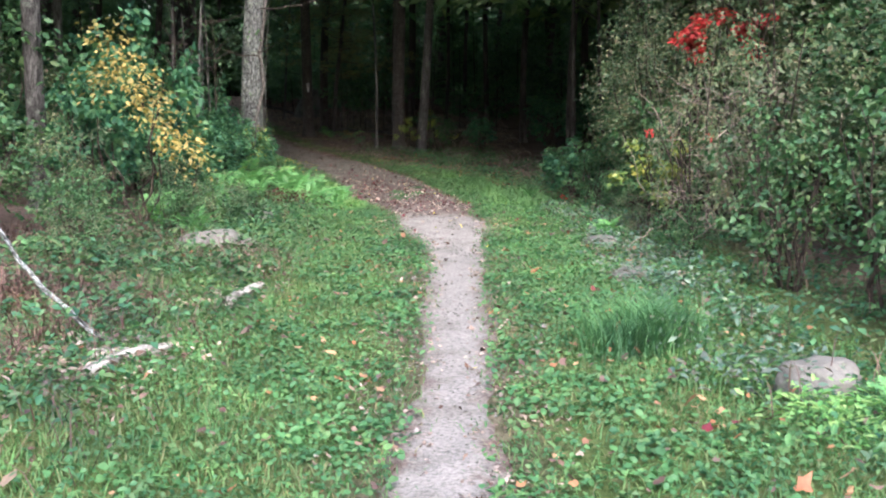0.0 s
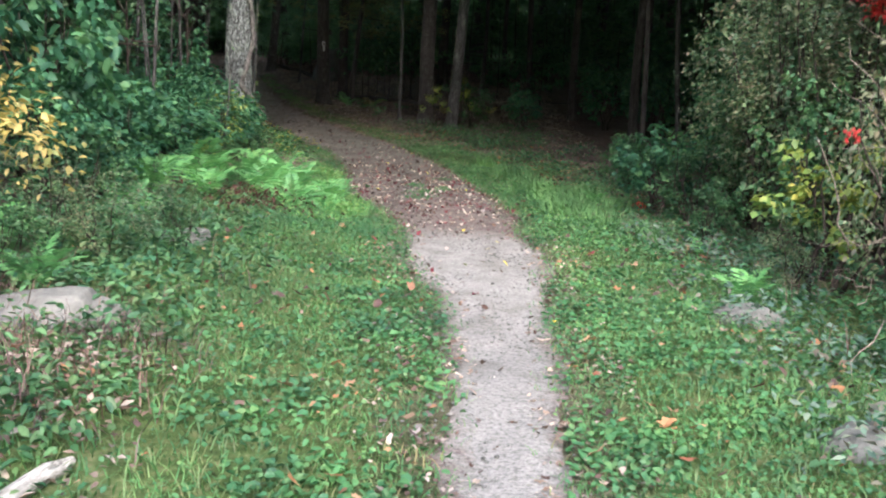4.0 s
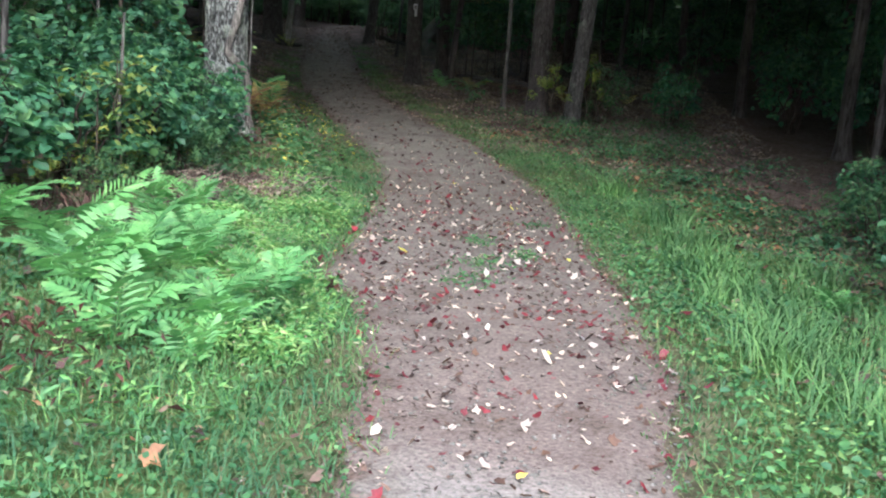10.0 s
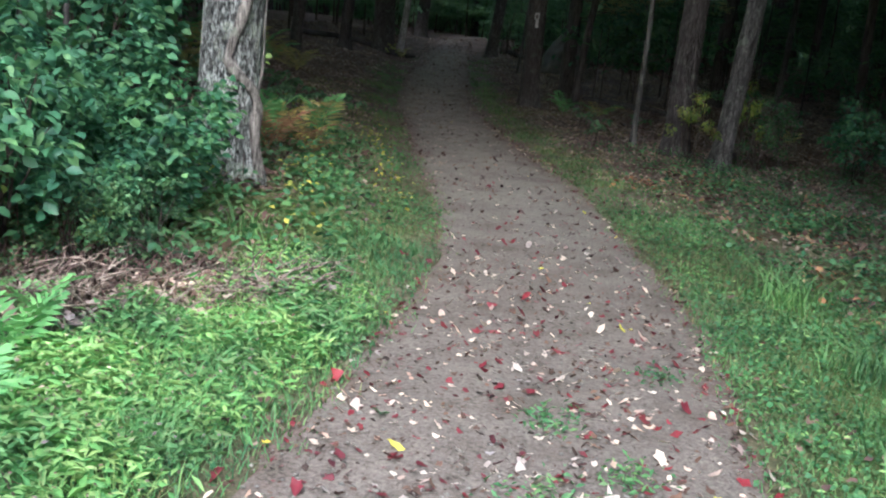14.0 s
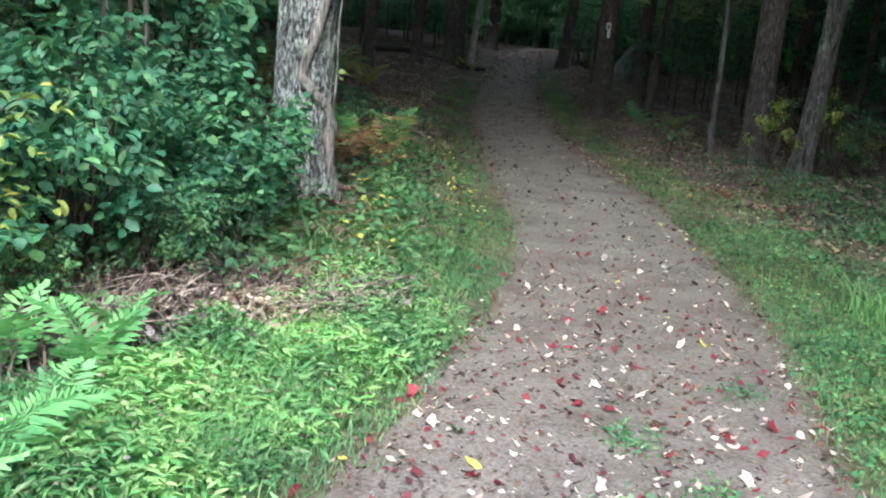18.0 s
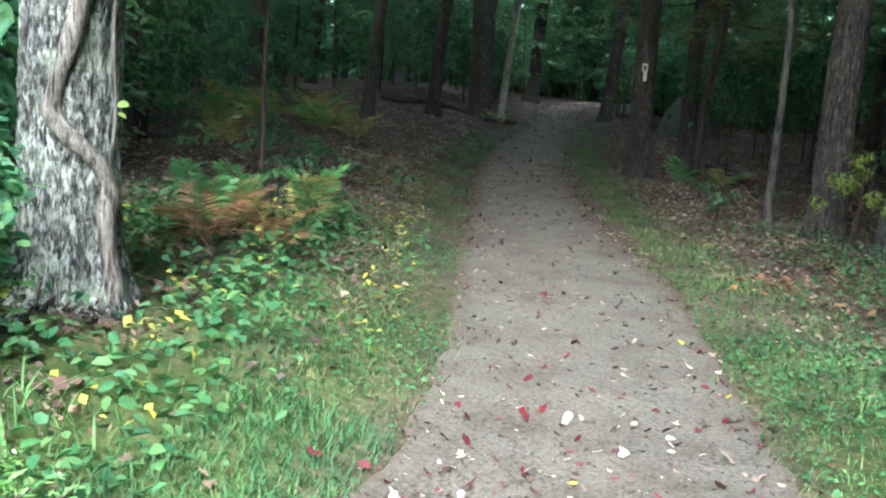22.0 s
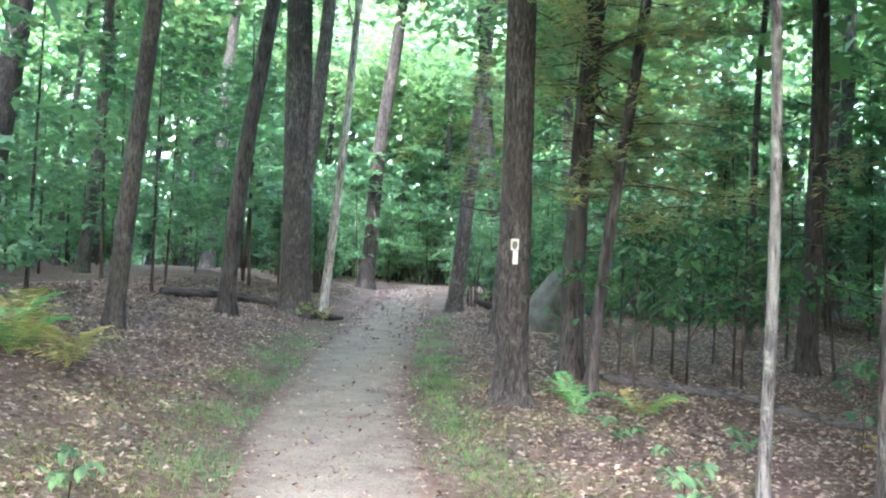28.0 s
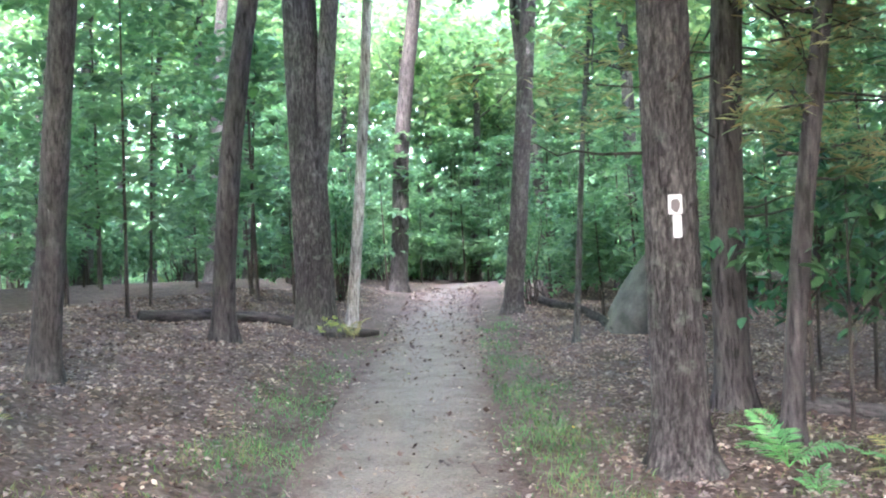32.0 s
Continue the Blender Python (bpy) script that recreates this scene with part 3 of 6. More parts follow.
def crown_mesh(seed, n, size, radius=3.3, height=7.5):
    r = np.random.default_rng(seed)
    P = clumped(n, radius, height, 0, r, 34, .2, .6)
    P = P[P[:, 2] > .3]
    return mesh_of("crown", *leaf_blades(P, size, r, .45, .62))


CROWNS = [crown_mesh(s, 2450, .342) for s in (11, 12, 13, 14)]
NEAR_CROWNS = [crown_mesh(s, 6500, .21) for s in (21, 22)]
FAR_CROWNS = [crown_mesh(s, 1500, .63) for s in (15, 16, 17, 18)]
# coarse, dense leaf masses set above the view to block sky light
SHADE_TOPS = [crown_mesh(s, 1000, .85, 3.8, 4.5) for s in (19, 20)]


def limb_mesh(start, direction, length, r0, r):
    t = np.linspace(0, 1, 8)[:, None]
    d = np.array(direction, float)
    P = np.array(start) + t * d * length + np.array([[0, 0, 1.0]]) * t ** 2 * length * .25 + r.normal(0, .03, (8, 3)) * length * t
    return mesh_of("limb", *tube(P, r0 * (1 - .8 * t[:, 0]), 7))


tree_count = [0]


def tree(x, y, d, lean=(0, 0), h=14.0, bark=None, label="tall forest tree with grey-brown bark", near=False, crown=True, crown_z=5.5,
         limbs=2, scale=1.0, name="tree", group="trees of the wood", low_stubs=0, bend=.05, shift=(0, 0), plate=0.0, top=True):
    tree_count[0] += 1
    r = np.random.default_rng(100 + tree_count[0])
    z = gz(x, y)
    b = base_at(name, x, y, z, label, "tree", group)
    sides, rings = (max(40, int(d * 3.14 / .011)), 230) if plate else (44, 90) if near else (16, 26)
    part("trunk", trunk_mesh("trunk", h, d / 2, lean, r, sides, rings, .02 if plate else 0.045, .45, .5, bend, plate), bark or M_BARK, b)
    for i in range(limbs):
        zz = crown_z + r.uniform(-.4, 2.5)
        a = r.uniform(0, 6.28)
        part("limb", limb_mesh((lean[0] * zz, lean[1] * zz, zz), (math.cos(a), math.sin(a), .35), r.uniform(1.6, 2.8), d * .16, r), bark or M_BARK, b)
    for i in range(low_stubs):
        zz = r.uniform(1.2, 4.0)
        a = r.uniform(0, 6.28)
        part("dead_branch", limb_mesh((lean[0] * zz, lean[1] * zz, zz), (math.cos(a), math.sin(a), -.05), r.uniform(.5, 1.3), .014, r), M_TWIG, b, "bare dead branch")
    if crown:
        k = r.integers(0, 4)
        zz = crown_z
        part("crown", NEAR_CROWNS[k % 2] if near else (CROWNS if 14 < y < 80 and -32 < x < 9 else FAR_CROWNS)[k], M_CANOPY, b, "green leafy crown",
             pose_m=Matrix.Translation((lean[0] * (zz + 3) + shift[0], lean[1] * (zz + 3) + shift[1], zz)) @ Matrix.Rotation(r.uniform(0, 6.28), 4, "Z") @ Matrix.Scale(scale, 4))
    # extra tops out of view, placed only where the ground below needs shade
    if crown and top and (y > 18.5 or (x > 2 and y > 11.5) or (-9.5 < x < -5 and y > 6)) and h > 9:
        towards = float(mid(y)) - x
        reach = [(0, 0)]
        if y > 36 or (y > 29 and abs(towards) > 9):
            reach = []
        if 52 < y < 67 and -24 < x < 0 and not -15 < x < -11 and tree_count[0] % 3 == 1:
            reach = [(0, 0)]
        elif 42 < y < 52 and abs(towards) < 7.5 and tree_count[0] % 2:
            reach = [(0, 0)]
        elif 21.5 < y < 27.2 and abs(towards) < 9:
            reach.append((math.copysign(min(abs(towards), 3.2), towards), r.uniform(-2, 2)) if abs(towards) < 9 else (r.uniform(-3, 3), r.uniform(-3, 3)))
        if 13 < y < 25 and x > 3:
            reach = reach + [(-.6, .4)]
        for k, (ox, oy) in enumerate(reach):
            part("treetop", SHADE_TOPS[(tree_count[0] + k) % 2], M_CANOPY, b, "green top above view, added to shade the wood",
                 pose_m=Matrix.Translation((lean[0] * h + shift[0] + ox, lean[1] * h + shift[1] + oy, h - 3.2 - 1.5 * k)) @ Matrix.Rotation(r.uniform(0, 6.28), 4, "Z"))
    return b


# trees that stand along the walk
tL = tree(-4.06, 20.38, .46, (.085, .0), 13, M_BARK_PALE, "stout tree with pale lichened bark and a climbing vine", near=True, crown_z=4.2, scale=1.15, shift=(1.0, 3.2), plate=.048)
tree(-4.85, 11.44, .23, (.05, 0), 11, M_BARK_GREY, "leaning tree with stringy grey bark behind shrubs", near=True, plate=.03, crown_z=8, scale=.6)
tree(-.62, 27.5, .27, (.10, .03), 12, M_BARK_GREY, "slender leaning tree with mottled grey bark", near=True, plate=.03, crown_z=3.8, scale=1.2, shift=(0, -1.5))
tree(-1.24, 27.95, .36, (0, -.01), 15, M_BARK_RED, "large tree with deeply furrowed brown bark", near=True, plate=.05, crown_z=4.6, scale=1.2, shift=(-1.5, -1.0))
t3 = tree(-1.99, 29.04, .085, (-.005, -.03), 8, M_BARK_GREY, "thin sapling with smooth pale grey bark", near=True, crown_z=4.6, limbs=1, scale=.5)
blaze_tree = tree(-4.5, 32.42, .36, (.005, -.012), 16, M_BARK_RED, "furrowed brown tree bearing a white trail blaze", near=True, plate=.046, crown_z=6.5, low_stubs=2, bend=.0)
tree(-4.23, 34.7, .31, (.042, 0), 15, M_BARK_DARK, "dark pine trunk behind the blazed tree", crown=False, low_stubs=5, name="pine_tree")
tree(-3.8, 33.5, .16, (.105, 0), 10, M_BARK_DARK, "leaning young pine with bare lower twigs", crown=False, low_stubs=6, name="pine_tree")
tree(-9.8, 32.7, .25, (.09, 0), 13, M_BARK_RED, crown_z=6)
tree(-10.28, 36.35, .29, (.115, 0), 14, M_BARK_DARK, "dark straight trunk leaning over the bank", crown_z=6.5)
t4 = tree(-10.26, 38.9, .58, (.0, -.03), 16, M_BARK, "very stout grey-brown tree forking above the bank", near=True, plate=.05, crown_z=7)
part("fork_stem", trunk_mesh("fork_stem", 12, .15, (.10, 0), rng, 14, 24, .04, .0), M_BARK, t4, pose_m=pose(.05, .0, 1.9))
tree(-10.15, 39.9, .19, (.08, 0), 13, M_BIRCH, "slim pale birch-like tree beside the stout one", crown_z=6)
tree(-8.25, 42.8, .34, (.11, 0), 15, M_BARK, "leaning grey-brown tree standing at the path's edge", near=True, plate=.04, crown_z=7)
tree(-9.05, 50.6, .42, (-.09, -.05), 15, M_BARK_DARK, crown_z=7)
tree(-14.9, 35.75, .48, (.11, 0), 15, M_BARK_RED, crown_z=6.5)
tree(-16.4, 40.5, .3, (.06, 0), 14, M_BARK, crown_z=6)
tree(-12.75, 48.7, .46, (.105, 0), 15, M_BARK_DARK, crown_z=7)
tree(-17.0, 46.8, .38, (.09, 0), 14, M_BARK, crown_z=7)
tree(-21.2, 40.7, .28, (.085, 0), 13, M_BARK, crown_z=6)
tree(-21.0, 45.2, .22, (.098, 0), 12, M_BARK, crown_z=6)
tree(-6.4, 39.0, .09, (.11, 0), 8, M_BARK_GREY, "thin grey sapling beside a boulder", crown_z=4, scale=.55)
tree(-2.0, 39.7, .15, (.05, 0), 10, M_BARK, crown_z=5, low_stubs=2)
tree(.17, 38.2, .15, (.045, 0), 10, M_BARK, crown_z=5, low_stubs=2)
tree(-1.2, 36.9, .3, (.013, 0), 13, M_BARK_DARK, crown_z=6, low_stubs=2)
tree(4.0, 23.2, .11, (-.06, 0), 8, M_BARK, "slender leaning sapling at the edge of the wood", crown_z=3.5, scale=.6)
tree(-5.6, 19.9, .06, (.02, 0), 6, M_BARK_GREY, "thin sapling stem among shrubs", crown_z=3, scale=.45, limbs=1)

for x, y, d in ((3.9, 18.9, .2), (5.0, 15.9, .22), (3.0, 21.8, .1), (6.2, 17.8, .2), (3.3, 24.6, .2), (5.2, 27.2, .28), (2.6, 30.4, .22), (6.4, 21.6, .3), (1.6, 34.0, .2), (4.6, 31.5, .26), (7.6, 25.4, .3), (8.4, 19.0, .3), (7.2, 30.0, .25)):
    tree(x, y, d, (.02, .01), 13, M_BARK_DARK, "dark trunk in the shade of the wood", crown_z=3.4, limbs=2, scale=1.25)

for x, y, d in ((-13.2, 57.5, .3), (-15.6, 56.8, .26), (-16.8, 63, .34), (-14.0, 66, .3), (-11.2, 62, .32), (-18.6, 58.6, .3), (-13.4, 61.5, .24), (-9.4, 58.0, .3)):
    tree(x, y, d, (.03, 0), 13, M_BARK, "tree beyond the rise where the path bends away", crown_z=4.8, limbs=2, scale=.95, top=False)

for x, y, d in ((5.4, 12.4, .14), (6.7, 14.0, .18), (5.2, 15.0, .12), (8.0, 12.4, .2), (7.4, 16.4, .2)):
    tree(x, y, d, (.02, .02), 8.4, M_BARK_DARK, "small leafy tree rising behind the hedge", crown_z=2.4, limbs=2, scale=.75)

# added trees whose high crowns, out of view, darken the left hedge
for x, y in ((-7.3, 13.4), (-7.8, 17.0), (-8.2, 20.6), (-7.4, 9.8), (-8.0, 6.8)):
    tree(x, y, .2, (.02, 0), 10.5, M_BARK_GREY, "leafy tree added behind the hedge to shade it", crown_z=3.0, limbs=2, scale=.9)

# trees behind both hedges, and beyond the rise
hr = np.random.default_rng(55)
for k in range(34):
    side = -1 if k % 2 else 1
    x = side * hr.uniform(9.5 if side < 0 else 9.0, 24) - (1 if side < 0 else 0)
    tree(x, hr.uniform(3, 17), hr.uniform(.16, .34), (hr.normal(0, .03), hr.normal(0, .03)), hr.uniform(9.2, 12), [M_BARK, M_BARK_GREY][k % 2], "tree standing behind the hedge", crown_z=hr.uniform(2.6, 4.5), limbs=1, scale=hr.uniform(.8, 1.1))
for k in range(14):
    tree(hr.uniform(-30, -5), hr.uniform(62, 78), hr.uniform(.25, .4), (.02, 0), 15, M_BARK, "tree beyond the rise where the path bends away", crown_z=hr.uniform(3, 7.5), limbs=1, scale=1.5)

# the rest of the wood, thinned round the path and the known trees
placed = [(o.location.x, o.location.y) for o in scene.objects if o.parent is None and o.name.startswith(("tree", "pine_tree"))]
wr = np.random.default_rng(5)
tries = 0
while len(placed) < 204 and tries < 6000:
    tries += 1
    x, y = wr.uniform(-34, 22), wr.uniform(9, 74)
    m_ = float(mid(y))
    clear = 3.6 if y > 30 else 4.6
    if abs(x - m_) < clear or (x > m_ and x < 5.5 and y < 33) or (-7.4 < x < m_ and y < 30) or (x < m_ and (y < 17 or (y < 22.5 and x > -8.5))):
        continue
    if min((x - a) ** 2 + (y - b) ** 2 for a, b in placed) < 2.8 ** 2:
        continue
    placed.append((x, y))
    tree(x, y, wr.uniform(.16, .42), (wr.normal(.04, .04), wr.normal(0, .03)), wr.uniform(11, 16),
         [M_BARK, M_BARK_RED, M_BARK_DARK, M_BARK_GREY][wr.integers(0, 4)], crown_z=wr.uniform(4.0, 6.5), limbs=1, scale=wr.uniform(.9, 1.25))

br = np.random.default_rng(66)
for x, y in ((-1.7, 35.2), (-.9, 36.0), (-.3, 34.9), (-2.5, 37.6), (.7, 36.8), (-1.4, 38.4)):
    tree(x, y, br.uniform(.035, .06), (br.normal(0, .06), br.normal(0, .05)), br.uniform(2.4, 4.5), M_BARK_DARK, "thin bare grey sapling stem with dead twigs", crown=False, limbs=0, low_stubs=4, name="bare_sapling", group="bare saplings")

for x, y, d, h in ((-4.35, 16.95, .06, 3.2), (-4.5, 17.35, .035, 2.8), (-4.2, 16.7, .03, 2.2), (-4.6, 19.3, .05, 3.0), (-4.75, 19.0, .035, 2.6), (-3.35, 16.75, .04, 1.1)):
    tree(x, y, d, (br.normal(.03, .04), br.normal(0, .03)), h, M_BARK_GREY, "thin grey stem with bare twigs rising from the hedge", crown=False, limbs=0, low_stubs=4, name="bare_sapling", group="bare saplings")

# pine boughs round the two pines


def pine_boughs(host, seed, boughs=46):
    r = np.random.default_rng(seed)
    tufts = []
    t = np.linspace(0, 1, 7)[:, None]
    for k in range(boughs):
        a, z0, ln = r.uniform(-2.7, 2.2), r.uniform(2.1, 6.4), r.uniform(.9, 3.0)
        d = np.array([[math.cos(a), math.sin(a), r.uniform(-.3, .1)]])
        P = np.array([[0, 0, z0]]) + t * ln * d + np.array([[0, 0, .12]]) * np.sin(t * 4 + k) * ln * .5
        part("bough", mesh_of("bough", *tube(P, .011 * (1.1 - t[:, 0]), 5)), M_TWIG, host)
        for q in np.linspace(.35, 1, 6):
            c = np.array([np.interp(q, t[:, 0], P[:, i]) for i in range(3)]) + r.normal(0, .09, 3)
            tufts.append(c + r.normal(0, .06, (34, 3)))
    part("needles", mesh_of("needles", *leaf_blades(np.concatenate(tufts), .14, r, 1.6, .04, -.1)), M_NEEDLE, host, "tufts of thin green and rusty pine needles")


for i in range(2):
    pine_boughs([o for o in scene.objects if o.name.startswith("pine_tree") and o.parent is None][i], 40 + i)

# vine on the pale tree
vt = np.linspace(0, 1, 90)
vz = .0 + 3.6 * vt
va = -.9 + np.interp(vz, [0, .3, .55, .68, .8, .9, 1.05, 1.3, 1.7, 2.3, 3, 3.6], [.75, .8, .75, .45, -.1, -.35, -.3, .05, .35, -.2, .1, .3]) + .05 * np.sin(vz * 13)
vr = .235 * (1 - .5 * vz / 13) + .012 + .1 * np.exp(-vz / .16)
vine = base_at("vine", -4.06, 20.38, gz(-4.06, 20.38), "thick grey woody vine winding up the pale trunk", "vine")
VP = np.stack([vr * np.cos(va) + .085 * vz, vr * np.sin(va), vz], 1)
part("stem", mesh_of("stem", *tube(VP, 0.044 - .011 * vt + .005 * np.sin(vz * 17), 12)), M_VINE, vine)
wa = -.25 + .12 * np.sin(vz * 2.1) + .04 * np.sin(vz * 9)
part("shoot", mesh_of("shoot", *tube(np.stack([(vr + .004) * np.cos(wa) + .085 * vz, (vr + .004) * np.sin(wa), vz], 1), .011 - .004 * vt, 7)), M_BARK_GREY, vine, "thin side shoot of the vine")
vl = np.random.default_rng(88)
for k in range(16):
    q = int(vl.integers(6, 84))
    at = np.array([[vr[q] * math.cos(wa[q]) * 1.06 + .085 * vz[q], vr[q] * math.sin(wa[q]) * 1.06, vz[q]]])
    part("leaf", mesh_of("leaf", *leaf_blades(at, .05, vl, .6, .7, .2, np.array([[.7, -.4, 0]]), True)), M_LIME, vine, "small yellow-green vine leaf")

# trail marker and painted blaze on the blazed tree, turned to the walker
bz = gz(-4.5, 32.42)
face_turn = math.degrees(math.atan2(-3.2 + 4.5, 32.42 - 25.0))
marker = base_at("trail_marker", -4.492, 32.40, bz, "small white trail sign with a dark emblem nailed to bark", "sign", turn=face_turn)


def slab(w, h, t, bev=.004):
    bm = bmesh.new()
    bmesh.ops.create_cube(bm, size=1)
    bmesh.ops.scale(bm, vec=(w, t, h), verts=bm.verts)
    bmesh.ops.bevel(bm, geom=list(bm.edges), offset=bev, segments=2, affect="EDGES")
    me = bpy.data.meshes.new("slab")
    bm.to_mesh(me)
    bm.free()
    return me


part("plate", slab(.088, .125, .006), M_PLATE, marker, smooth=False, pose_m=pose(.01, -.204, 1.71))
bm = bmesh.new()
bmesh.ops.create_circle(bm, cap_ends=True, radius=.5, segments=9)
for i, v in enumerate(bm.verts):
    v.co = Vector((v.co.x * (.055 + .008 * (i % 2)), -.001, v.co.y * (.078 + .012 * (i % 3))))
bmesh.ops.solidify(bm, geom=list(bm.faces), thickness=.002)
em = bpy.data.meshes.new("emblem")
bm.to_mesh(em)
bm.free()
part("emblem", em, M_EMBLEM, marker, "dark blotch emblem", smooth=False, pose_m=pose(.01, -.211, 1.705))
for sx, sz in ((-.032, .05), (.032, -.05)):
    part("nail", mesh_of("nail", *tube([(0, 0, 0), (0, -.006, 0)], [.004, .003], 8)), M_EMBLEM, marker, pose_m=pose(sx + .01, -.207, 1.71 + sz))
blaze = part("paint_blaze", slab(.055, .145, .012, .005), M_PAINT, smooth=False)
blaze.matrix_basis = pose(-4.492, 32.40, bz, 0, 0, face_turn) @ pose(0.018, -.199, 1.572)
tagged(blaze, "upright white painted blaze stripe on furrowed bark", "trail blaze")

# ---------------------------------------------------------------- shrubs and saplings


def shrub_master(name, seed, n, radius, height, low, size, material, label, stems=6, clumps=30, width=.55, flat=.6, at=None):
    r = np.random.default_rng(seed)
    b = base_at(name, 0, 0, -60, label, "shrub", "shrubs along the path")
    for i in range(stems):
        a, q = r.uniform(0, 6.28), r.uniform(.2, .75) * radius
        t = np.linspace(0, 1, 7)[:, None]
        P = np.array([[math.cos(a) * .06, math.sin(a) * .06, -.05]]) + t * np.array([[math.cos(a) * q, math.sin(a) * q, height * r.uniform(.6, .95)]])
        P = P + np.concatenate([np.zeros((1, 3)), r.normal(0, .04, (6, 3))])
        part("stem", mesh_of("stem", *tube(P, .014 * (1.1 - t[:, 0]) + .003, 5)), M_TWIG, b)
    P = clumped(n, radius, height, low, r, int(clumps * 1.4), .085, .42) if at is None else np.array(at)[r.integers(0, len(at), n)] + r.normal(0, .11, (n, 3))
    P = P[P[:, 2] > .02]
    out = unit(P * [1, 1, 0]) * .5 + [[0, 0, -.1]]
    part("foliage", mesh_of("foliage", *leaf_blades(P, size, r, flat, width, .3, out, size > .08)), material, b)
    return b


def sapling_mesh(seed, n, h, reach, size):
    r = np.random.default_rng(seed)
    pts = []
    sprays = 22
    for k in range(sprays):
        a, z0 = r.uniform(0, 6.28), h * r.uniform(.22, 1.0) 
        ln = reach * (1.15 - .6 * z0 / h) * r.uniform(.6, 1.1)
        t = r.uniform(.1, 1, n // sprays)[:, None]
        side = r.normal(0, .2, (len(t), 1)) * (1 - .5 * t) * ln
        P = np.array([[0, 0, z0]]) + t * ln * np.array([[math.cos(a), math.sin(a), -.1]]) + side * np.array([[-math.sin(a), math.cos(a), 0]]) + r.normal(0, .035, (len(t), 3))
        pts.append(P)
    return mesh_of("foliage", *leaf_blades(np.concatenate(pts), size, r, .25, .6, .1))


SAPLINGS = [sapling_mesh(60 + i, 690, h, rch, s * 1.59) for i, (h, rch, s) in enumerate(((3.2, 1.3, .12), (4.6, 1.6, .14), (6.0, 1.8, .15), (2.2, 1.0, .11)))]
SAP_H = (3.2, 4.6, 6.0, 2.2)
sap_n = [0]


def sapling(x, y, k, material=None, scale=1.0, label="young beech-like sapling with layered green leaf sprays"):
    sap_n[0] += 1
    r = np.random.default_rng(300 + sap_n[0])
    b = base_at("sapling", x, y, gz(x, y), label, "sapling", "understory saplings", r.uniform(0, 360))
    h = SAP_H[k] * scale
    t = np.linspace(0, 1, 9)[:, None]
    P = t * np.array([[r.normal(0, .03) * h, r.normal(0, .03) * h, h]]) - np.array([[0, 0, .05]])
    part("stem", mesh_of("stem", *tube(P, .03 * scale * (1.05 - t[:, 0]) + .004, 7)), M_TWIG, b)
    me = SAPLINGS[k] if material is None else SAPLINGS[k].copy()
    if material is not None:
        me.materials.clear()
    part("foliage", me, material or M_UNDER, b, pose_m=Matrix.Scale(scale, 4))
    return b


sr = np.random.default_rng(9)
spots = []
tries = 0
while len(spots) < 205 and tries < 5000:
    tries += 1
    x, y = sr.uniform(-27, 9), sr.uniform(30, 66)
    m_ = float(mid(y))
    if y < 52 and abs(x - m_) < 2.2 + .04 * max(0, 46 - y):
        continue
    if x < m_ and (y < 33.5 or (y < 39 and x > m_ - 4.2)):
        continue
    if x > m_ and y < 41.5 and x < 4:
        continue
    if spots and min((x - a) ** 2 + (y - b) ** 2 for a, b in spots) < 1.1 ** 2:
        continue
    spots.append((x, y))
    sapling(x, y, int(sr.integers(0, 4)), scale=sr.uniform(.8, 1.15))

for x, y, k, s_ in ((-12.4, 53.5, 0, 1.1), (-11.2, 55, 1, 1.0), (-13.6, 56.5, 1, 1.1), (-15.2, 54.5, 0, 1.0), (-14.6, 59, 2, 1.1), (-12.4, 58.6, 2, 1.0), (-16.4, 61, 2, 1.15), (-18.2, 64.5, 2, 1.2), (-10.2, 57.4, 1, 1.0), (-9.6, 53.8, 3, 1.1), (-17.4, 57, 1, 1.0), (-15.6, 66, 2, 1.2), (-12.6, 63.5, 2, 1.2)):
    sapling(x, y, k, scale=s_)

for x, y, k, s_ in ((-7.2, 43.6, 3, 1.0), (-6.3, 45.8, 0, 1.0), (-7.9, 48.8, 0, 1.0), (-6.6, 51.0, 1, 1.0), (-8.6, 51.8, 3, 1.1), (-12.9, 45.4, 3, 1.0), (-14.4, 47.6, 0, 1.0), (-15.2, 50.0, 0, 1.1),
                    (-13.2, 51.8, 3, 1.1), (-10.9, 53.2, 3, 1.2), (-12.0, 54.6, 0, 1.2), (-9.2, 55.4, 0, 1.2), (-10.6, 56.6, 1, 1.1), (-5.0, 48.0, 1, 1.0), (-4.4, 44.4, 0, 1.0), (-12.0, 41.6, 3, .9), (-13.6, 42.8, 0, .9),
                    (-12.2, 44.0, 0, .95), (-12.9, 46.2, 0, 1.0), (-12.9, 48.4, 1, .9), (-6.0, 43.0, 0, .9), (-5.2, 41.6, 0, .8), (-8.2, 46.0, 0, .9), (-8.9, 49.4, 1, .9), (-11.6, 58.4, 2, 1.1), (-14.4, 61.6, 2, 1.2), (-9.0, 60.6, 2, 1.2)):
    sapling(x, y, k, scale=s_)
for k in range(46):
    sapling(sr.uniform(-44, -20), sr.uniform(40, 62), 1 + k % 2, scale=sr.uniform(1.0, 1.35))
for k in range(44):
    sapling(sr.uniform(-3, 16), sr.uniform(43, 62), 1 + k % 2, scale=sr.uniform(1.0, 1.35))

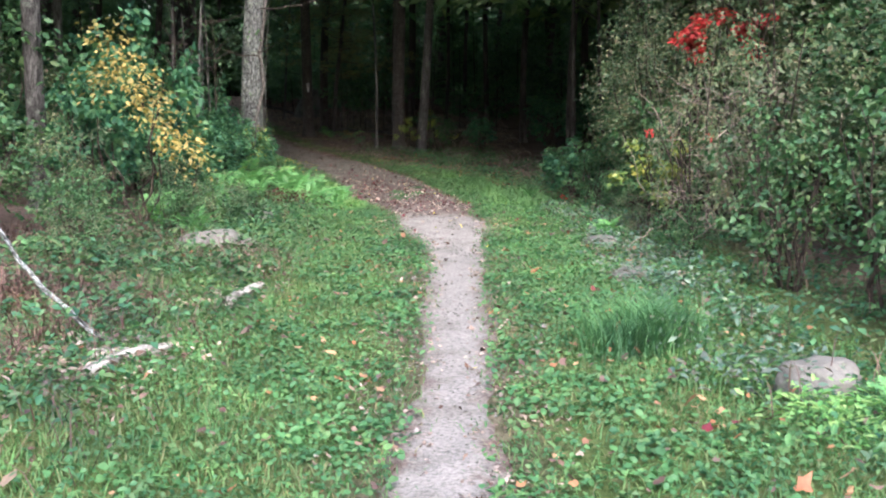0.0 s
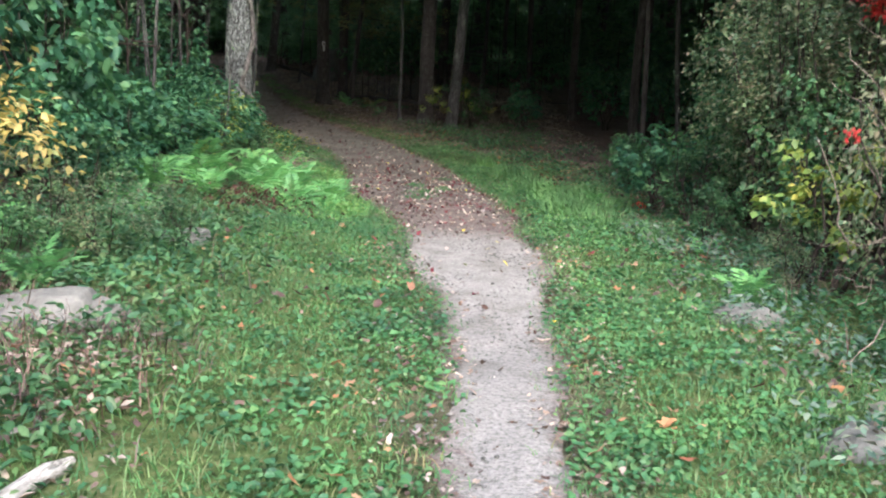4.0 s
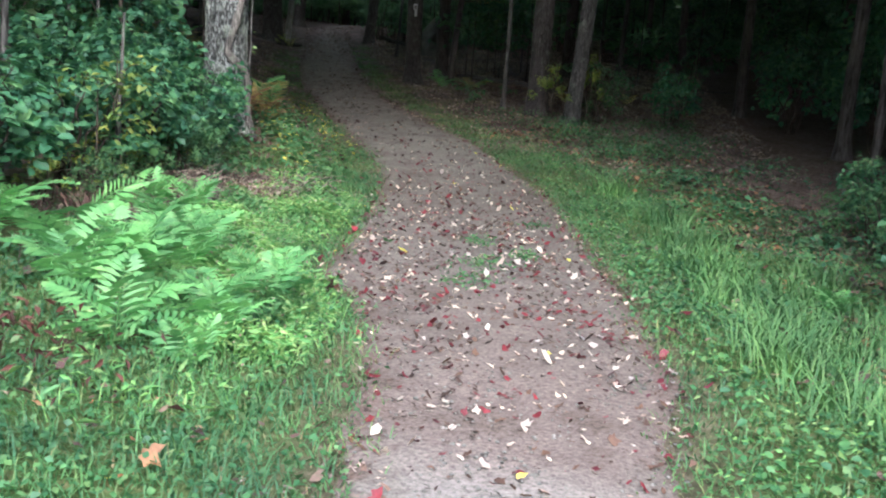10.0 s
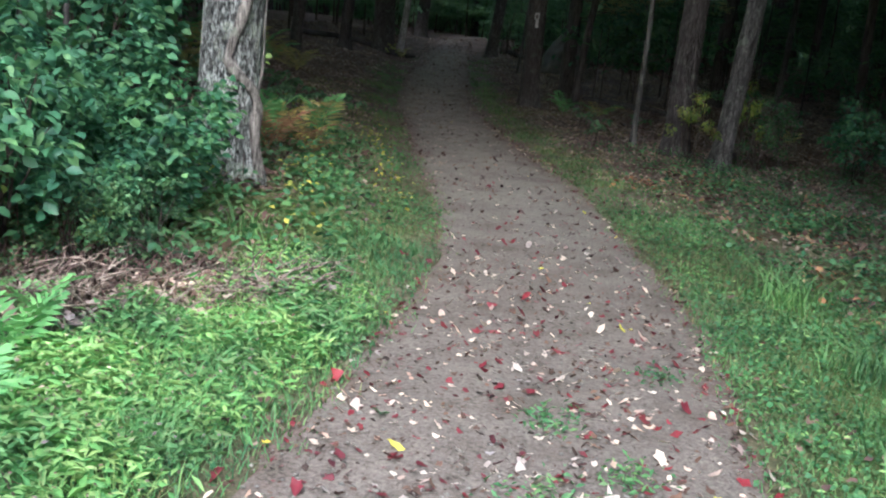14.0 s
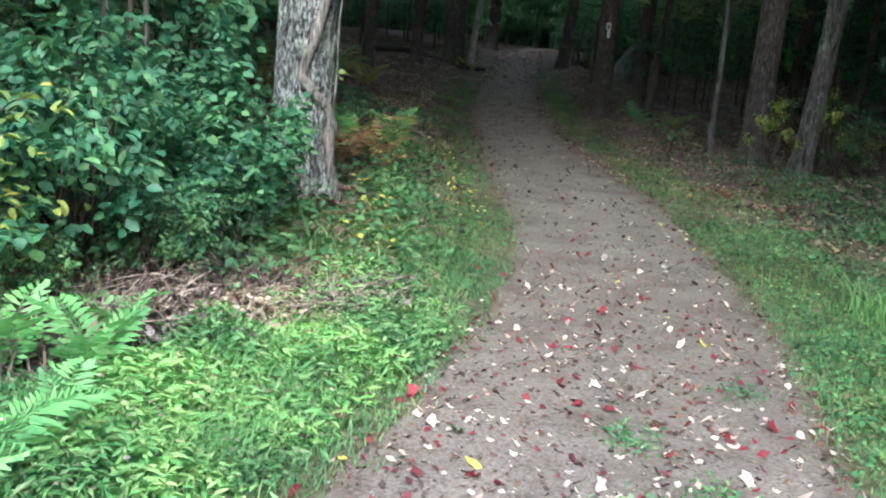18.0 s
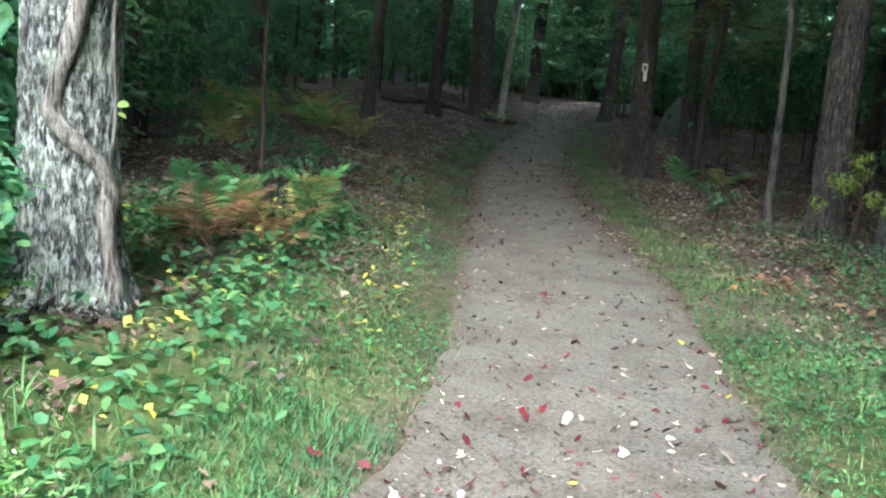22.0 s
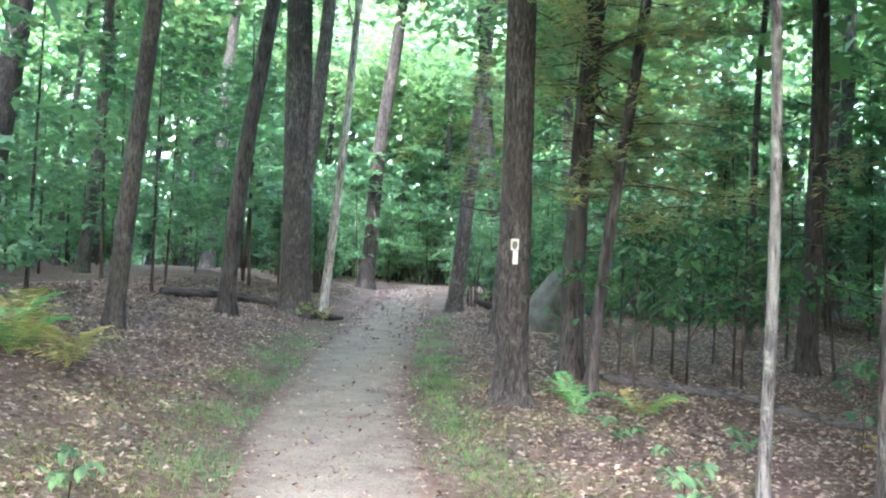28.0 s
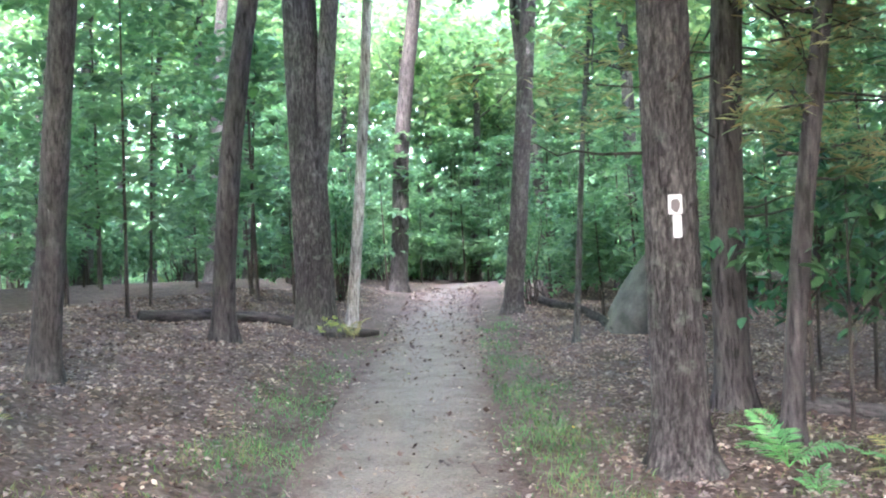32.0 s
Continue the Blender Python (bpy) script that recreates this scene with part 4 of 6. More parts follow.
masters = {
    "under": shrub_master("bush", 27, 660, 1.25, 1.9, .1, .165, M_UNDER, "spreading green bush of the understory", clumps=20, flat=.3, width=.6),
    "dark": shrub_master("shrub", 21, 1150, .78, 1.55, .12, .1, M_BLUE, "loose shrub with rounded bluish-green leaves on thin stems", clumps=40, width=.66, flat=.7, stems=10),
    "green": shrub_master("shrub", 22, 1500, .82, 1.75, .1, .078, M_SHRUB, "bushy green shrub with small leaves", clumps=40, width=.62, flat=.8, stems=9),
    "pale": shrub_master("shrub", 23, 2200, .88, 1.95, .15, .055, M_SHRUB_PALE, "airy olive-green shrub with pale small leaves", clumps=40),
    "pale_tall": shrub_master("shrub", 33, 4600, .9, 3.8, .15, .062, M_SHRUB_PALE, "tall airy olive-green shrub with pale small leaves", stems=9, clumps=85, flat=.7),
    "green_tall": shrub_master("shrub", 34, 3600, .85, 3.5, .1, .075, M_SHRUB, "tall bushy green shrub with small leaves", clumps=85, width=.62, flat=.8, stems=9),
    "gold": shrub_master("shrub", 24, 900, .55, 1.3, .3, .065, M_GOLD, "shrub with golden-yellow autumn leaves", clumps=10, stems=4),
    "lime": shrub_master("shrub", 28, 420, .5, 1.2, .25, .075, M_LIME, "small shrub with yellow-green leaves at a trunk", clumps=8, stems=4),
    "spray": shrub_master("shrub", 26, 800, .5, 1.5, .3, .068, M_GOLD, "leaning shrub with sprays of golden-yellow autumn leaves", stems=4,
                          at=[(-.2, 0, 1.95), (-.1, .05, 1.7), (.05, 0, 1.55), (.2, -.1, 1.45), (.1, .1, 1.25), (.3, -.05, 1.15), (.38, -.1, .98), (.52, -.1, .85), (.68, -.12, .75), (-.3, .1, 1.5)]),
    "scarlet": shrub_master("sapling", 25, 1300, .5, .75, .0, .078, M_RED, "top of a young maple with scarlet leaves", clumps=12, stems=3),
}


def shrub(kind, x, y, s, sz=None, turn=None, sink=0.0, label=""):
    if kind in ("pale", "green") and (sz or s) > 1.65 and sz > 1.2 * s:
        kind, sz = kind + "_tall", sz / 2
    m = pose(x, y, gz(x, y) - sink, 0, 0, sr.uniform(0, 360) if turn is None else turn) @ Matrix.Diagonal((s, s, sz or s, 1))
    ob = copy_thing(masters[kind], m)
    if label:
        tagged(ob, label)
    return ob


# hedge on the near side of the pale tree
for kind, x, y, s, sz in (
        ("green", -3.9, 7.9, 0.8, 0.75), ("green", -4.5, 9.2, .9, .75), ("dark", -5.9, 8.2, 1.0, .95), ("green", -6.9, 9.6, 1.5, 1.55), ("pale", -3.7, 9.6, 0.7, 0.6),
        ("dark", -4.0, 11.2, .9, 1.2), ("green", -5.6, 11.4, 1.4, 1.55), ("dark", -4, 12.6, 1.1, 1.55), ("dark", -4.9, 13.7, 1.1, .8), ("pale", -6.3, 13.4, 1.4, 1.1),
        ("dark", -4.1, 14.6, .9, .75), ("dark", -4.3, 16.2, 1.0, .68), ("pale", -5.9, 16.2, 1.3, 1.1), ("dark", -3.95, 17.8, 0.75, .7), ("dark", -4.7, 18.6, .85, .8), ("dark", -3.75, 18.8, .7, .55), ("dark", -4.05, 19.4, .75, .62), ("dark", -4.5, 19.6, .85, .7),
        ("green", -6, 18.9, 1.5, 1.25), ("dark", -5.4, 20.4, 1.1, 1.25), ("green", -6.9, 21.5, 1.5, 1.25), ("green", -3.35, 8.6, 0.45, 0.4), ("pale", -3, 10.6, 0.5, 0.4),
        ("green", -3.2, 11.9, 0.5, 0.45), ("dark", -8.3, 17, 1.8, 1.25), ("dark", -8.5, 12.5, 1.8, 1.55), ("green", -8.4, 7, 1.6, 1.55), ("green", -8.2, 24.6, 1.2, 1.25), ("dark", -9.4, 26.4, 1.2, 1.7), ("green", -10.6, 24.5, 1.5, 2.2), ("dark", -8.8, 21.8, 1.5, 1.25)):
    shrub(kind, x, y, s, sz)
shrub("spray", -3.15, 9.7, 1.0, 1.0, turn=0)
# hedge across the path
for kind, x, y, s, sz in (
        ("green", 3.1, 5.3, .8, .9), ("dark", 3.9, 5.9, 1.0, 1.3), ("green", 3.2, 6.6, .9, 1.1), ("pale", 4.3, 7.4, 1.2, 1.6), ("green", 2.9, 7.8, .85, .9), ("pale", 3.3, 9.0, 1.1, 1.3),
        ("green", 4.7, 9.2, 1.4, 2.0), ("pale", 2.9, 10.5, .85, 1.35), ("pale", 3.7, 11.0, 1.2, 1.1), ("green", 2.75, 12.0, .75, .95), ("pale", 3.3, 13.4, 1.1, 1.9), ("pale", 4.6, 13.3, 1.4, 2.1),
        ("green", 3.2, 15.2, .9, 1.2), ("green", 4.6, 16.4, 1.3, 2.0), ("dark", 3.6, 17.6, 1.0, 1.3), ("green", 2.3, 18.6, .6, .5), ("dark", 4.9, 20.5, 1.1, 1.3),
        ("green", 6.2, 11.0, 1.8, 2.0), ("green", 6.2, 15.0, 1.8, 2.3), ("dark", 6.5, 19.0, 1.8, 2.6), ("dark", 6.0, 23.5, 1.6, 2.0), ("green", 5.8, 5.0, 1.6, 2.2), ("dark", 4.4, 26.5, 1.3, 1.6),
        ("pale", 4.2, 11.8, 1.4, 2.3), ("pale", 5.3, 10.2, 1.6, 2.5), ("green", 5.2, 8.0, 1.6, 2.4), ("pale", 5.6, 13.6, 1.7, 2.7), ("pale", 3.9, 14.6, 1.2, 2.0), ("green", 6.6, 9.0, 1.7, 2.7), ("pale", 3.2, 15.8, 1.0, 2.1), ("green", 3.7, 16.8, 1.0, 2.3), ("pale", 3.0, 14.2, .9, 1.8), ("green", 4.2, 18.4, 1.1, 2.4), ("green", 2.4, 9.3, .4, .35), ("green", 2.3, 13.6, .45, .4), ("pale", 2.3, 11.2, .4, .3), ("dark", 2.3, 16.3, .75, .7), ("green", 2.5, 15.4, .7, .6), ("dark", 1.1, 27.5, .7, .7)):
    shrub(kind, x, y, s, sz)
for kind, x, y, s, sz in (("green", -2.75, 9.6, .4, .35), ("pale", -2.45, 10.4, .4, .3), ("green", -2.2, 11.2, .35, .28), ("green", -3.2, 8.2, .5, .45), ("pale", -2.9, 7.3, .4, .3),
                          ("dark", 2.7, 18.9, .6, .5)):
    shrub(kind, x, y, s, sz)
for x, y, s, sz in ((-3.5, 18.0, .42, .36), (-3.6, 18.7, .4, .36), (-3.6, 15.0, .45, .4), (-3.5, 13.0, .45, .4)):
    shrub("dark", x, y, s, sz)
for x, y, s, sz in ((-3.2, 16.9, .34, .26), (-3.25, 17.7, .36, .3), (-3.35, 18.4, .36, .3), (-3.15, 16.2, .3, .24), (-3.6, 18.9, .36, .32)):
    shrub("green", x, y, s, sz)
for x, y, s, sz in ((-3.2, 16.5, .32, .26), (-3.3, 17.9, .3, .26)):
    shrub("lime", x, y, s, sz, label="low sprigs of yellow-green leaves at the hedge foot")
shrub("lime", 2.6, 11.3, 1.15, 1.1, label="small shrub with yellow-green turning leaves")
shrub("lime", 2.75, 12.2, 1.1, .95, label="small shrub with yellow-green turning leaves")
red_top = shrub("scarlet", 3.56, 12.4, 1.3, 1.05, label="young maple with scarlet autumn crown")
red_top.location.z = gz(3.45, 12.4) + 2.15
# the maple's stem belongs to it
t = np.linspace(0, 1, 8)[:, None]
part("trunk", mesh_of("trunk", *tube(np.array([[-.3, -.3, -3.8]]) + t * np.array([[.3, .3, 4.2]]), .025 * (1.1 - .6 * t[:, 0]), 7)), M_BARK_DARK, red_top)
shrub("scarlet", 3.33, 13.5, .22, .22, label="sprig of scarlet leaves among shrubs").location.z = gz(3.3, 13.6) + 1.1
for x, y, z in ((2.2, 10.1, 1.0), (2.75, 9.85, .95)):
    shrub("scarlet", x, y, .1, .15, label="small sprig of scarlet leaves in the hedge").location.z = z
shrub("scarlet", 2.1, 16.4, .12, .22, label="sprig of scarlet leaves above low shrub")
for kind, x, y, s, sz in (("dark", 4.0, 25.6, 1.0, 1.1), ("green", 5.3, 24.8, 1.2, 1.6), ("dark", 3.2, 28.2, 1.0, 1.1), ("dark", 5.0, 29.0, 1.3, 1.7),
                          ("green", 7.0, 27.0, 1.5, 2.2), ("dark", 8.5, 22.5, 1.6, 2.4), ("dark", 6.8, 32.5, 1.4, 2.0), ("dark", 4.2, 33.5, 1.3, 1.7), ("green", 9.5, 28.0, 1.7, 2.5)):
    shrub(kind, x, y, s, sz)
for x, y in ((-3.55, 16.1), (-3.5, 17.1), (-3.75, 18.2)):
    shrub("lime", x + .12, y - .1, .4, .4, label="sprigs of yellow-green leaves in the hedge")
# yellow-leaved shrub beside the large trunk, dark shrubs behind the blazed tree
shrub("lime", -1.0, 27.3, .8, .95)
shrub("lime", -.35, 27.9, .7, 1.2)
shrub("lime", -9.75, 38.3, .4, .35)
for kind, x, y, s, sz in (("green", -.1, 28.2, .6, .6), ("green", -8.3, 44.5, .9, 1.3), ("green", -12.0, 43.5, 1.0, 1.5), ("green", -7.6, 46.5, .9, 1.2)):
    shrub(kind, x, y, s, sz)
for k in range(22):
    shrub("under", sr.uniform(9.5, 13.5), 11 + 1.7 * k, sr.uniform(1.2, 1.6), sr.uniform(1.6, 2.2))
for x, y, s, sz in ((-14.3, 51.5, 1, .9), (-15.0, 53.4, 1.1, 1), (-13.9, 54.6, 1, .9), (-13.3, 57, 1.1, 1.1), (-12.4, 59.5, 1.1, 1.1), (-16, 50.4, 1, .9), (-9.6, 52.6, .9, .8), (-14.8, 56.4, 1.2, 1.2), (-11.6, 31.6, 1, .9), (-13.2, 29.8, 1.1, 1.1), (-12.0, 27.6, 1.1, 1.0), (-14.2, 33.0, 1.1, 1.1), (-10.6, 26.0, 1.0, .9), (-15.2, 30.5, 1.2, 1.3), (-9.6, 24.4, .9, .8), (-13.4, 25.6, 1.3, 1.5), (-16.5, 27.5, 1.3, 1.5), (-7.6, 23.3, .8, .7), (-17, 33, 1.2, 1.3), (-11.2, 22.6, 1.2, 1.4)):
    shrub("under", x, y, s, sz)
for x, y, s, sz in ((2.5, 19.5, .5, .5), (-3.7, 15.5, .9, .66), (-3.65, 16.6, .8, .62), (-3.6, 17.4, .7, .7), (-3.95, 18.4, .6, .55), (-3.7, 13.3, .8, .8), (-4.6, 15.2, 1, .75), (-5.0, 17.4, 1.0, .75), (-3.6, 12.2, .7, .7)):
    shrub("dark", x, y, s, sz)
for k in range(300):
    if len([1 for o in scene.objects if o.name.startswith("bush") and o.parent is None]) > 84:
        break
    x, y = sr.uniform(-26, 12), sr.uniform(36, 60)
    d_ = x - float(mid(y))
    if (y < 52 and abs(d_) < 2.4) or (d_ < 0 and y < 41 and d_ > -5.5) or (0 < d_ < 9 and y < 42):
        continue
    shrub("under", x, y, sr.uniform(.8, 1.2), sr.uniform(.7, 1.3))
for m_ in masters.values():
    for c in list(m_.children_recursive):
        bpy.data.objects.remove(c)
    bpy.data.objects.remove(m_)

# young tree with large leaves reaching out beside the path, and seedlings
lr = np.random.default_rng(91)


def broadleaf(x, y, clumps, n, size, label, category="sapling", h=3.0, material=None):
    b = base_at("sapling", x, y, gz(x, y), label, category, "broad-leaved saplings")
    t = np.linspace(0, 1, 9)[:, None]
    part("stem", mesh_of("stem", *tube(t * np.array([[.05, .0, h]]) - np.array([[0, 0, .05]]), .022 * h / 3 * (1.1 - t[:, 0]) + .003, 7)), M_TWIG, b)
    C = np.array(clumps, float)
    for q in C:
        z0 = max(.05, q[2] - .45 * h / 3)
        P = np.array([[.02, 0, z0]]) * (1 - t) + q[None] * t + np.array([[0, 0, .12 * h / 3]]) * np.sin(t * 3.1)
        part("twig", mesh_of("twig", *tube(P, .008 * h / 3 * (1.1 - t[:, 0]) + .002, 5)), M_TWIG, b)
    s = .3 * h / 3
    P = C[lr.integers(0, len(C), n)] + lr.normal(0, 1, (n, 3)) * [s, s, s * .35]
    part("foliage", mesh_of("foliage", *leaf_blades(P, size, lr, .3, .5, .45, None, True)), material or M_UNDER, b)
    return b


broadleaf(-6.2, 24.7, [(1.3, -.4, 2.3), (1.6, -.3, 2.75), (1.0, -.6, 2.5), (.5, -.5, 2.2), (.9, .4, 2.9), (0, .1, 2.4), (1.9, -.1, 3.1), (.3, -.7, 2.9)], 190, .2, "young tree with large drooping pale-green leaves", h=3.6, material=M_HANG)
for x, y, k in ((-4.75, 17.2, 0), (-4.45, 18.9, 1)):
    broadleaf(x, y, [(.35, -.3, 1.9), (-.3, -.35, 2.2), (.1, .3, 1.6), (.45, .1, 2.5), (-.4, .2, 2.7), (0, -.2, 3.0)], 80 + 15 * k, .105, "thin-stemmed shrub with loose green leaves above the hedge", h=2.9)
for x, y, k in ((-3.35, 16.75, .9), (-3.3, 16.4, .8)):
    broadleaf(x, y, [(.2, -.1, .75 * k), (-.2, 0, .9 * k), (.05, .2, .55 * k), (.15, .1, 1.0 * k), (-.1, -.2, .4 * k)], 95, .07, "small shrub with yellow-green leaves at the hedge foot", "shrub", 1.1 * k, M_LIME)
broadleaf(-.68, 32.5, [(.25, 0, .75), (-.3, -.1, .7), (.05, -.3, .85), (-.1, .3, .6), (.4, -.2, .55)], 80, .15, "low young tree with layered broad green leaves", h=.95)
for x, y in ((-5.95, 25.5), (-5.6, 24.6), (-6.5, 25.9), (-5.2, 23.9)):
    broadleaf(x, y, [(.1, 0, .16), (-.1, .08, .2), (0, -.12, .13)], 14, .08, "small yellow-leaved seedling in thin grass", "seedling", .22, M_LIME)
broadleaf(-6.4, 22.9, [(.3, -.3, 1.3), (.5, .2, 1.7), (-.3, 0, 1.6), (0, -.4, 1.9)], 220, .13, "young broad-leaved tree on the bank", h=2.2)
for x, y, k in ((-3.6, 34.6, 1.0), (-3.0, 35.6, 1.2), (-2.2, 36.2, 1.1), (-3.4, 37.2, 1.2), (1.9, 33.2, 1.0)):
    broadleaf(x, y, [(.5 * k, -.2, 1.3), (-.5 * k, -.1, 1.5), (.2, .5 * k, 1.1), (.1, -.5 * k, 1.75), (-.3, .3, .9), (.6 * k, .3, 1.9), (0, 0, 2.2)], 230, .15, "dark broad-leaved sapling with layered drooping sprays", h=2.4, material=M_BLUE)
for x, y, k in ((-3.35, 33.95, 1.0), (-2.75, 34.5, 1.1), (-2.1, 34.9, 1.0)):
    broadleaf(x, y, [(.45 * k, -.3, 1.15), (-.4 * k, -.3, 1.4), (.3, .3 * k, .95), (.1, -.5 * k, 1.65), (.65 * k, .1, 1.45), (.2, 0, 1.95)], 210, .17, "dark broad-leaved sapling with layered drooping sprays", h=2.2, material=M_SHRUB)
for x, y, hh in ((-2.5, 28.6, .45), (-1.2, 30.7, .7), (-7.6, 27.0, .4), (-6.9, 25.6, .4), (.3, 30.0, .8), (-5.9, 27.0, .3), (-3.1, 30.4, .3), (-4.9, 22.2, .45), (-4.6, 23.3, .4), (-6.4, 25.65, .35), (-6.15, 26.2, .3), (-6.6, 26.3, .4), (-7.3, 27.1, .35), (-5.9, 25.1, .35), (-6.7, 25.2, .45), (-2.45, 28.1, .4), (-2.1, 30.4, .3), (-8.0, 27.5, .4), (-6.9, 24.5, .5), (-5.5, 24.0, .35)):
    broadleaf(x, y, [(.12, 0, hh * .8), (-.1, .1, hh), (0, -.12, hh * .7)], 44 if x < -4 else 28, .11, "leafy green seedling on the forest floor", "seedling", hh)

# ---------------------------------------------------------------- ferns


def frond_mesh(seed, pairs=23, length=.62, leaflet=.012):
    r = np.random.default_rng(seed)
    s = np.linspace(0, 1, 9)
    P = np.stack([np.zeros(9), length * s * .86, length * (.75 * s - .62 * s ** 2.2)], 1)
    V, Q = tube(P, .004 * (1.1 - s), 4)
    Tri = np.concatenate([Q[:, [0, 1, 2]], Q[:, [0, 2, 3]]])
    chunks = [(V, Tri)]
    for k in range(pairs):
        u = .16 + .84 * k / pairs
        at = np.array([np.interp(u, s, P[:, i]) for i in range(3)])
        ln = length * .27 * math.sin(math.pi * (.2 + .78 * u)) ** .8
        for sg in (-1, 1):
            d = unit(np.array([sg, .45, -.12 + r.normal(0, .12)]))
            wd = length * leaflet * np.array([0, 1, .3])
            v = np.array([at - wd * .5, at + d * ln * .5 + wd, at + d * ln, at + d * ln * .5 - wd * .8])
            chunks.append((v, np.array([[0, 1, 2], [0, 2, 3]])))
    return mesh_of("frond", *join(chunks))


FRONDS = {"broad": [frond_mesh(80 + i, 11, .6, .03) for i in range(3)]}
for me in FRONDS["broad"]:
    me.materials.append(M_FERN)
for key, mat in (("fresh", M_FERN), ("dull", M_FERN_DULL), ("brown", M_FERN_BROWN)):
    FRONDS[key] = [frond_mesh(70 + i, 19, .62, .019) if key == "fresh" else frond_mesh(70 + i) for i in range(3)]
    for me in FRONDS[key]:
        me.materials.append(mat)
FERN_LABEL = {"broad": "light-green sensitive fern with broad lobed fronds", "fresh": "bright fresh-green fern with arching fronds", "dull": "yellowing fern with arching fronds", "brown": "withered brown fern with drooping fronds"}
fr = np.random.default_rng(17)


def fern(kind, x, y, s=1.0, n=8, mixed=None, tilt=(4, 42)):
    b = base_at("fern", x, y, gz(x, y), FERN_LABEL[kind], "fern", "ferns beside the path", fr.uniform(0, 360))
    for i in range(n):
        k = mixed if mixed and i % 3 == 0 else kind
        sc = s * fr.uniform(.75, 1.15)
        part("frond", FRONDS[k][fr.integers(0, 3)], None, b, pose_m=pose(0, 0, 0, fr.uniform(*tilt), fr.uniform(-12, 12), 360 * i / n + fr.uniform(-15, 15)) @ Matrix.Scale(sc, 4))
    return b


for x, y, s in ((-2.15, 15.3, 1.0), (-1.75, 14.75, .75), (-2.35, 14.6, 1.0), (-1.95, 14.2, .8), (-2.7, 15.1, 1.0), (-3.1, 14.8, 1.15), (-3.3, 13.9, 1.1), (-2.75, 13.9, .9), (-1.65, 15.3, .75),
                (-2.5, 15.9, .8), (-2.75, 16.7, .75), (-2.2, 14.9, .9), (-2.95, 9.9, .8), (-2.5, 9.5, .65), (-2.9, 12.2, .8), (1.9, 10.9, .6), (1.55, 16.6, .5), (2.0, 12.6, .55), (2.2, 4.2, .6)):
    fern("broad" if y > 16 or (y < 14.7 and x > -2.4) else "fresh", x, y, s, 9, None, (10, 48))
for x, y, s in ((-1.6, 14.5, .7), (-1.55, 14.1, .65), (-2.95, 16.5, .7), (-2.6, 16.35, .6), (-2.9, 17.0, .6)):
    fern("broad", x, y, s, 7, None, (15, 55))
for x, y, s, k, mx, n_ in ((-4.6, 23.2, 1.15, "fresh", "dull", 6), (-4.5, 21.9, 1.0, "brown", None, 9), (-4.75, 22.1, .95, "fresh", "dull", 6), (-4.45, 22.5, .85, "brown", "dull", 8), (-4.95, 22.9, .95, "fresh", "dull", 6), (-4.2, 22.2, .65, "brown", None, 7), (-4.8, 22.6, .8, "brown", "fresh", 7)):
    fern(k, x, y, s, n_, mx, (32, 62) if k != "brown" else (8, 40))
for x, y, s in ((-8.9, 29.9, 1.15), (-9.3, 30.3, 1.1), (-9.9, 29.6, 1.1), (-10.4, 29.0, 1.1), (-8.4, 30.1, 1.0), (-10.9, 30.4, 1.1), (-10.0, 31.2, 1.0), (-8.9, 27.6, .9), (-11.6, 29.2, 1.1), (-9.6, 28.2, .7), (-12.4, 31.5, 1.0)):
    fern("dull", x, y, s * 1.2, 11, "fresh" if s > 1 else None)
fern("fresh", -3.85, 32.75, .9, 7)
fern("dull", -3.1, 32.45, .95, 8, "fresh")
fern("fresh", -3.7, 32.0, .4, 4)
fern("dull", -9.75, 39.1, .7, 5)
for x, y in ((-.9, 31.2), (.4, 31.8)):
    fern("dull", x, y, .6, 5)

# ---------------------------------------------------------------- stones, logs, branches


def stone(x, y, w, d, h, seed, label, sink=.35, turn=0, taper=0.0, material=None):
    bm = bmesh.new()
    bmesh.ops.create_icosphere(bm, subdivisions=4, radius=.5)
    off = Vector((seed * 3.1, seed * 1.7, 0))
    for v in bm.verts:
        q = v.co.normalized()
        k = 1 + .35 * noise.noise(q * 1.4 + off) + .12 * noise.noise(q * 4 + off) + .04 * noise.noise(q * 11 + off)
        v.co = Vector((q.x * w * .5 * k, q.y * d * .5 * k, q.z * h * .5 * k))
        v.co.z = min(v.co.z, h * .42 + .05 * v.co.x)
        s = 1 - taper * v.co.z / h
        v.co.x, v.co.y = v.co.x * s + taper * .25 * v.co.z, v.co.y * s
    me = bpy.data.meshes.new("stone")
    bm.to_mesh(me)
    bm.free()
    ob = part("stone", me, material or M_STONE)
    ob.matrix_basis = pose(x, y, gz(x, y) + h * (.5 - sink), 0, 0, turn)
    return tagged(ob, label, "stone")


stone(-2.2, 9.0, .72, .5, .4, 1, "low grey boulder half sunk in weeds", .52, 12, .5)
stone(1.98, 4.85, .42, .34, .3, 2, "rounded grey stone in grass beside the path", .35)
stone(1.72, 10.3, .5, .35, .28, 3, "flat grey stone half hidden by weeds", .56)
stone(1.62, 8.1, .36, .3, .24, 4, "small grey stone half hidden by weeds", .54)
stone(-5.5, 40.5, 1.05, .9, 1.8, 5, "tall grey mossy granite boulder in the wood", .25, 20, 1.0, M_STONE_MOSS)
stone(-2.28, 11.5, .46, .32, .17, 6, "small pale lichened stone among weeds", .35, 30, 0, M_STONE_PALE)


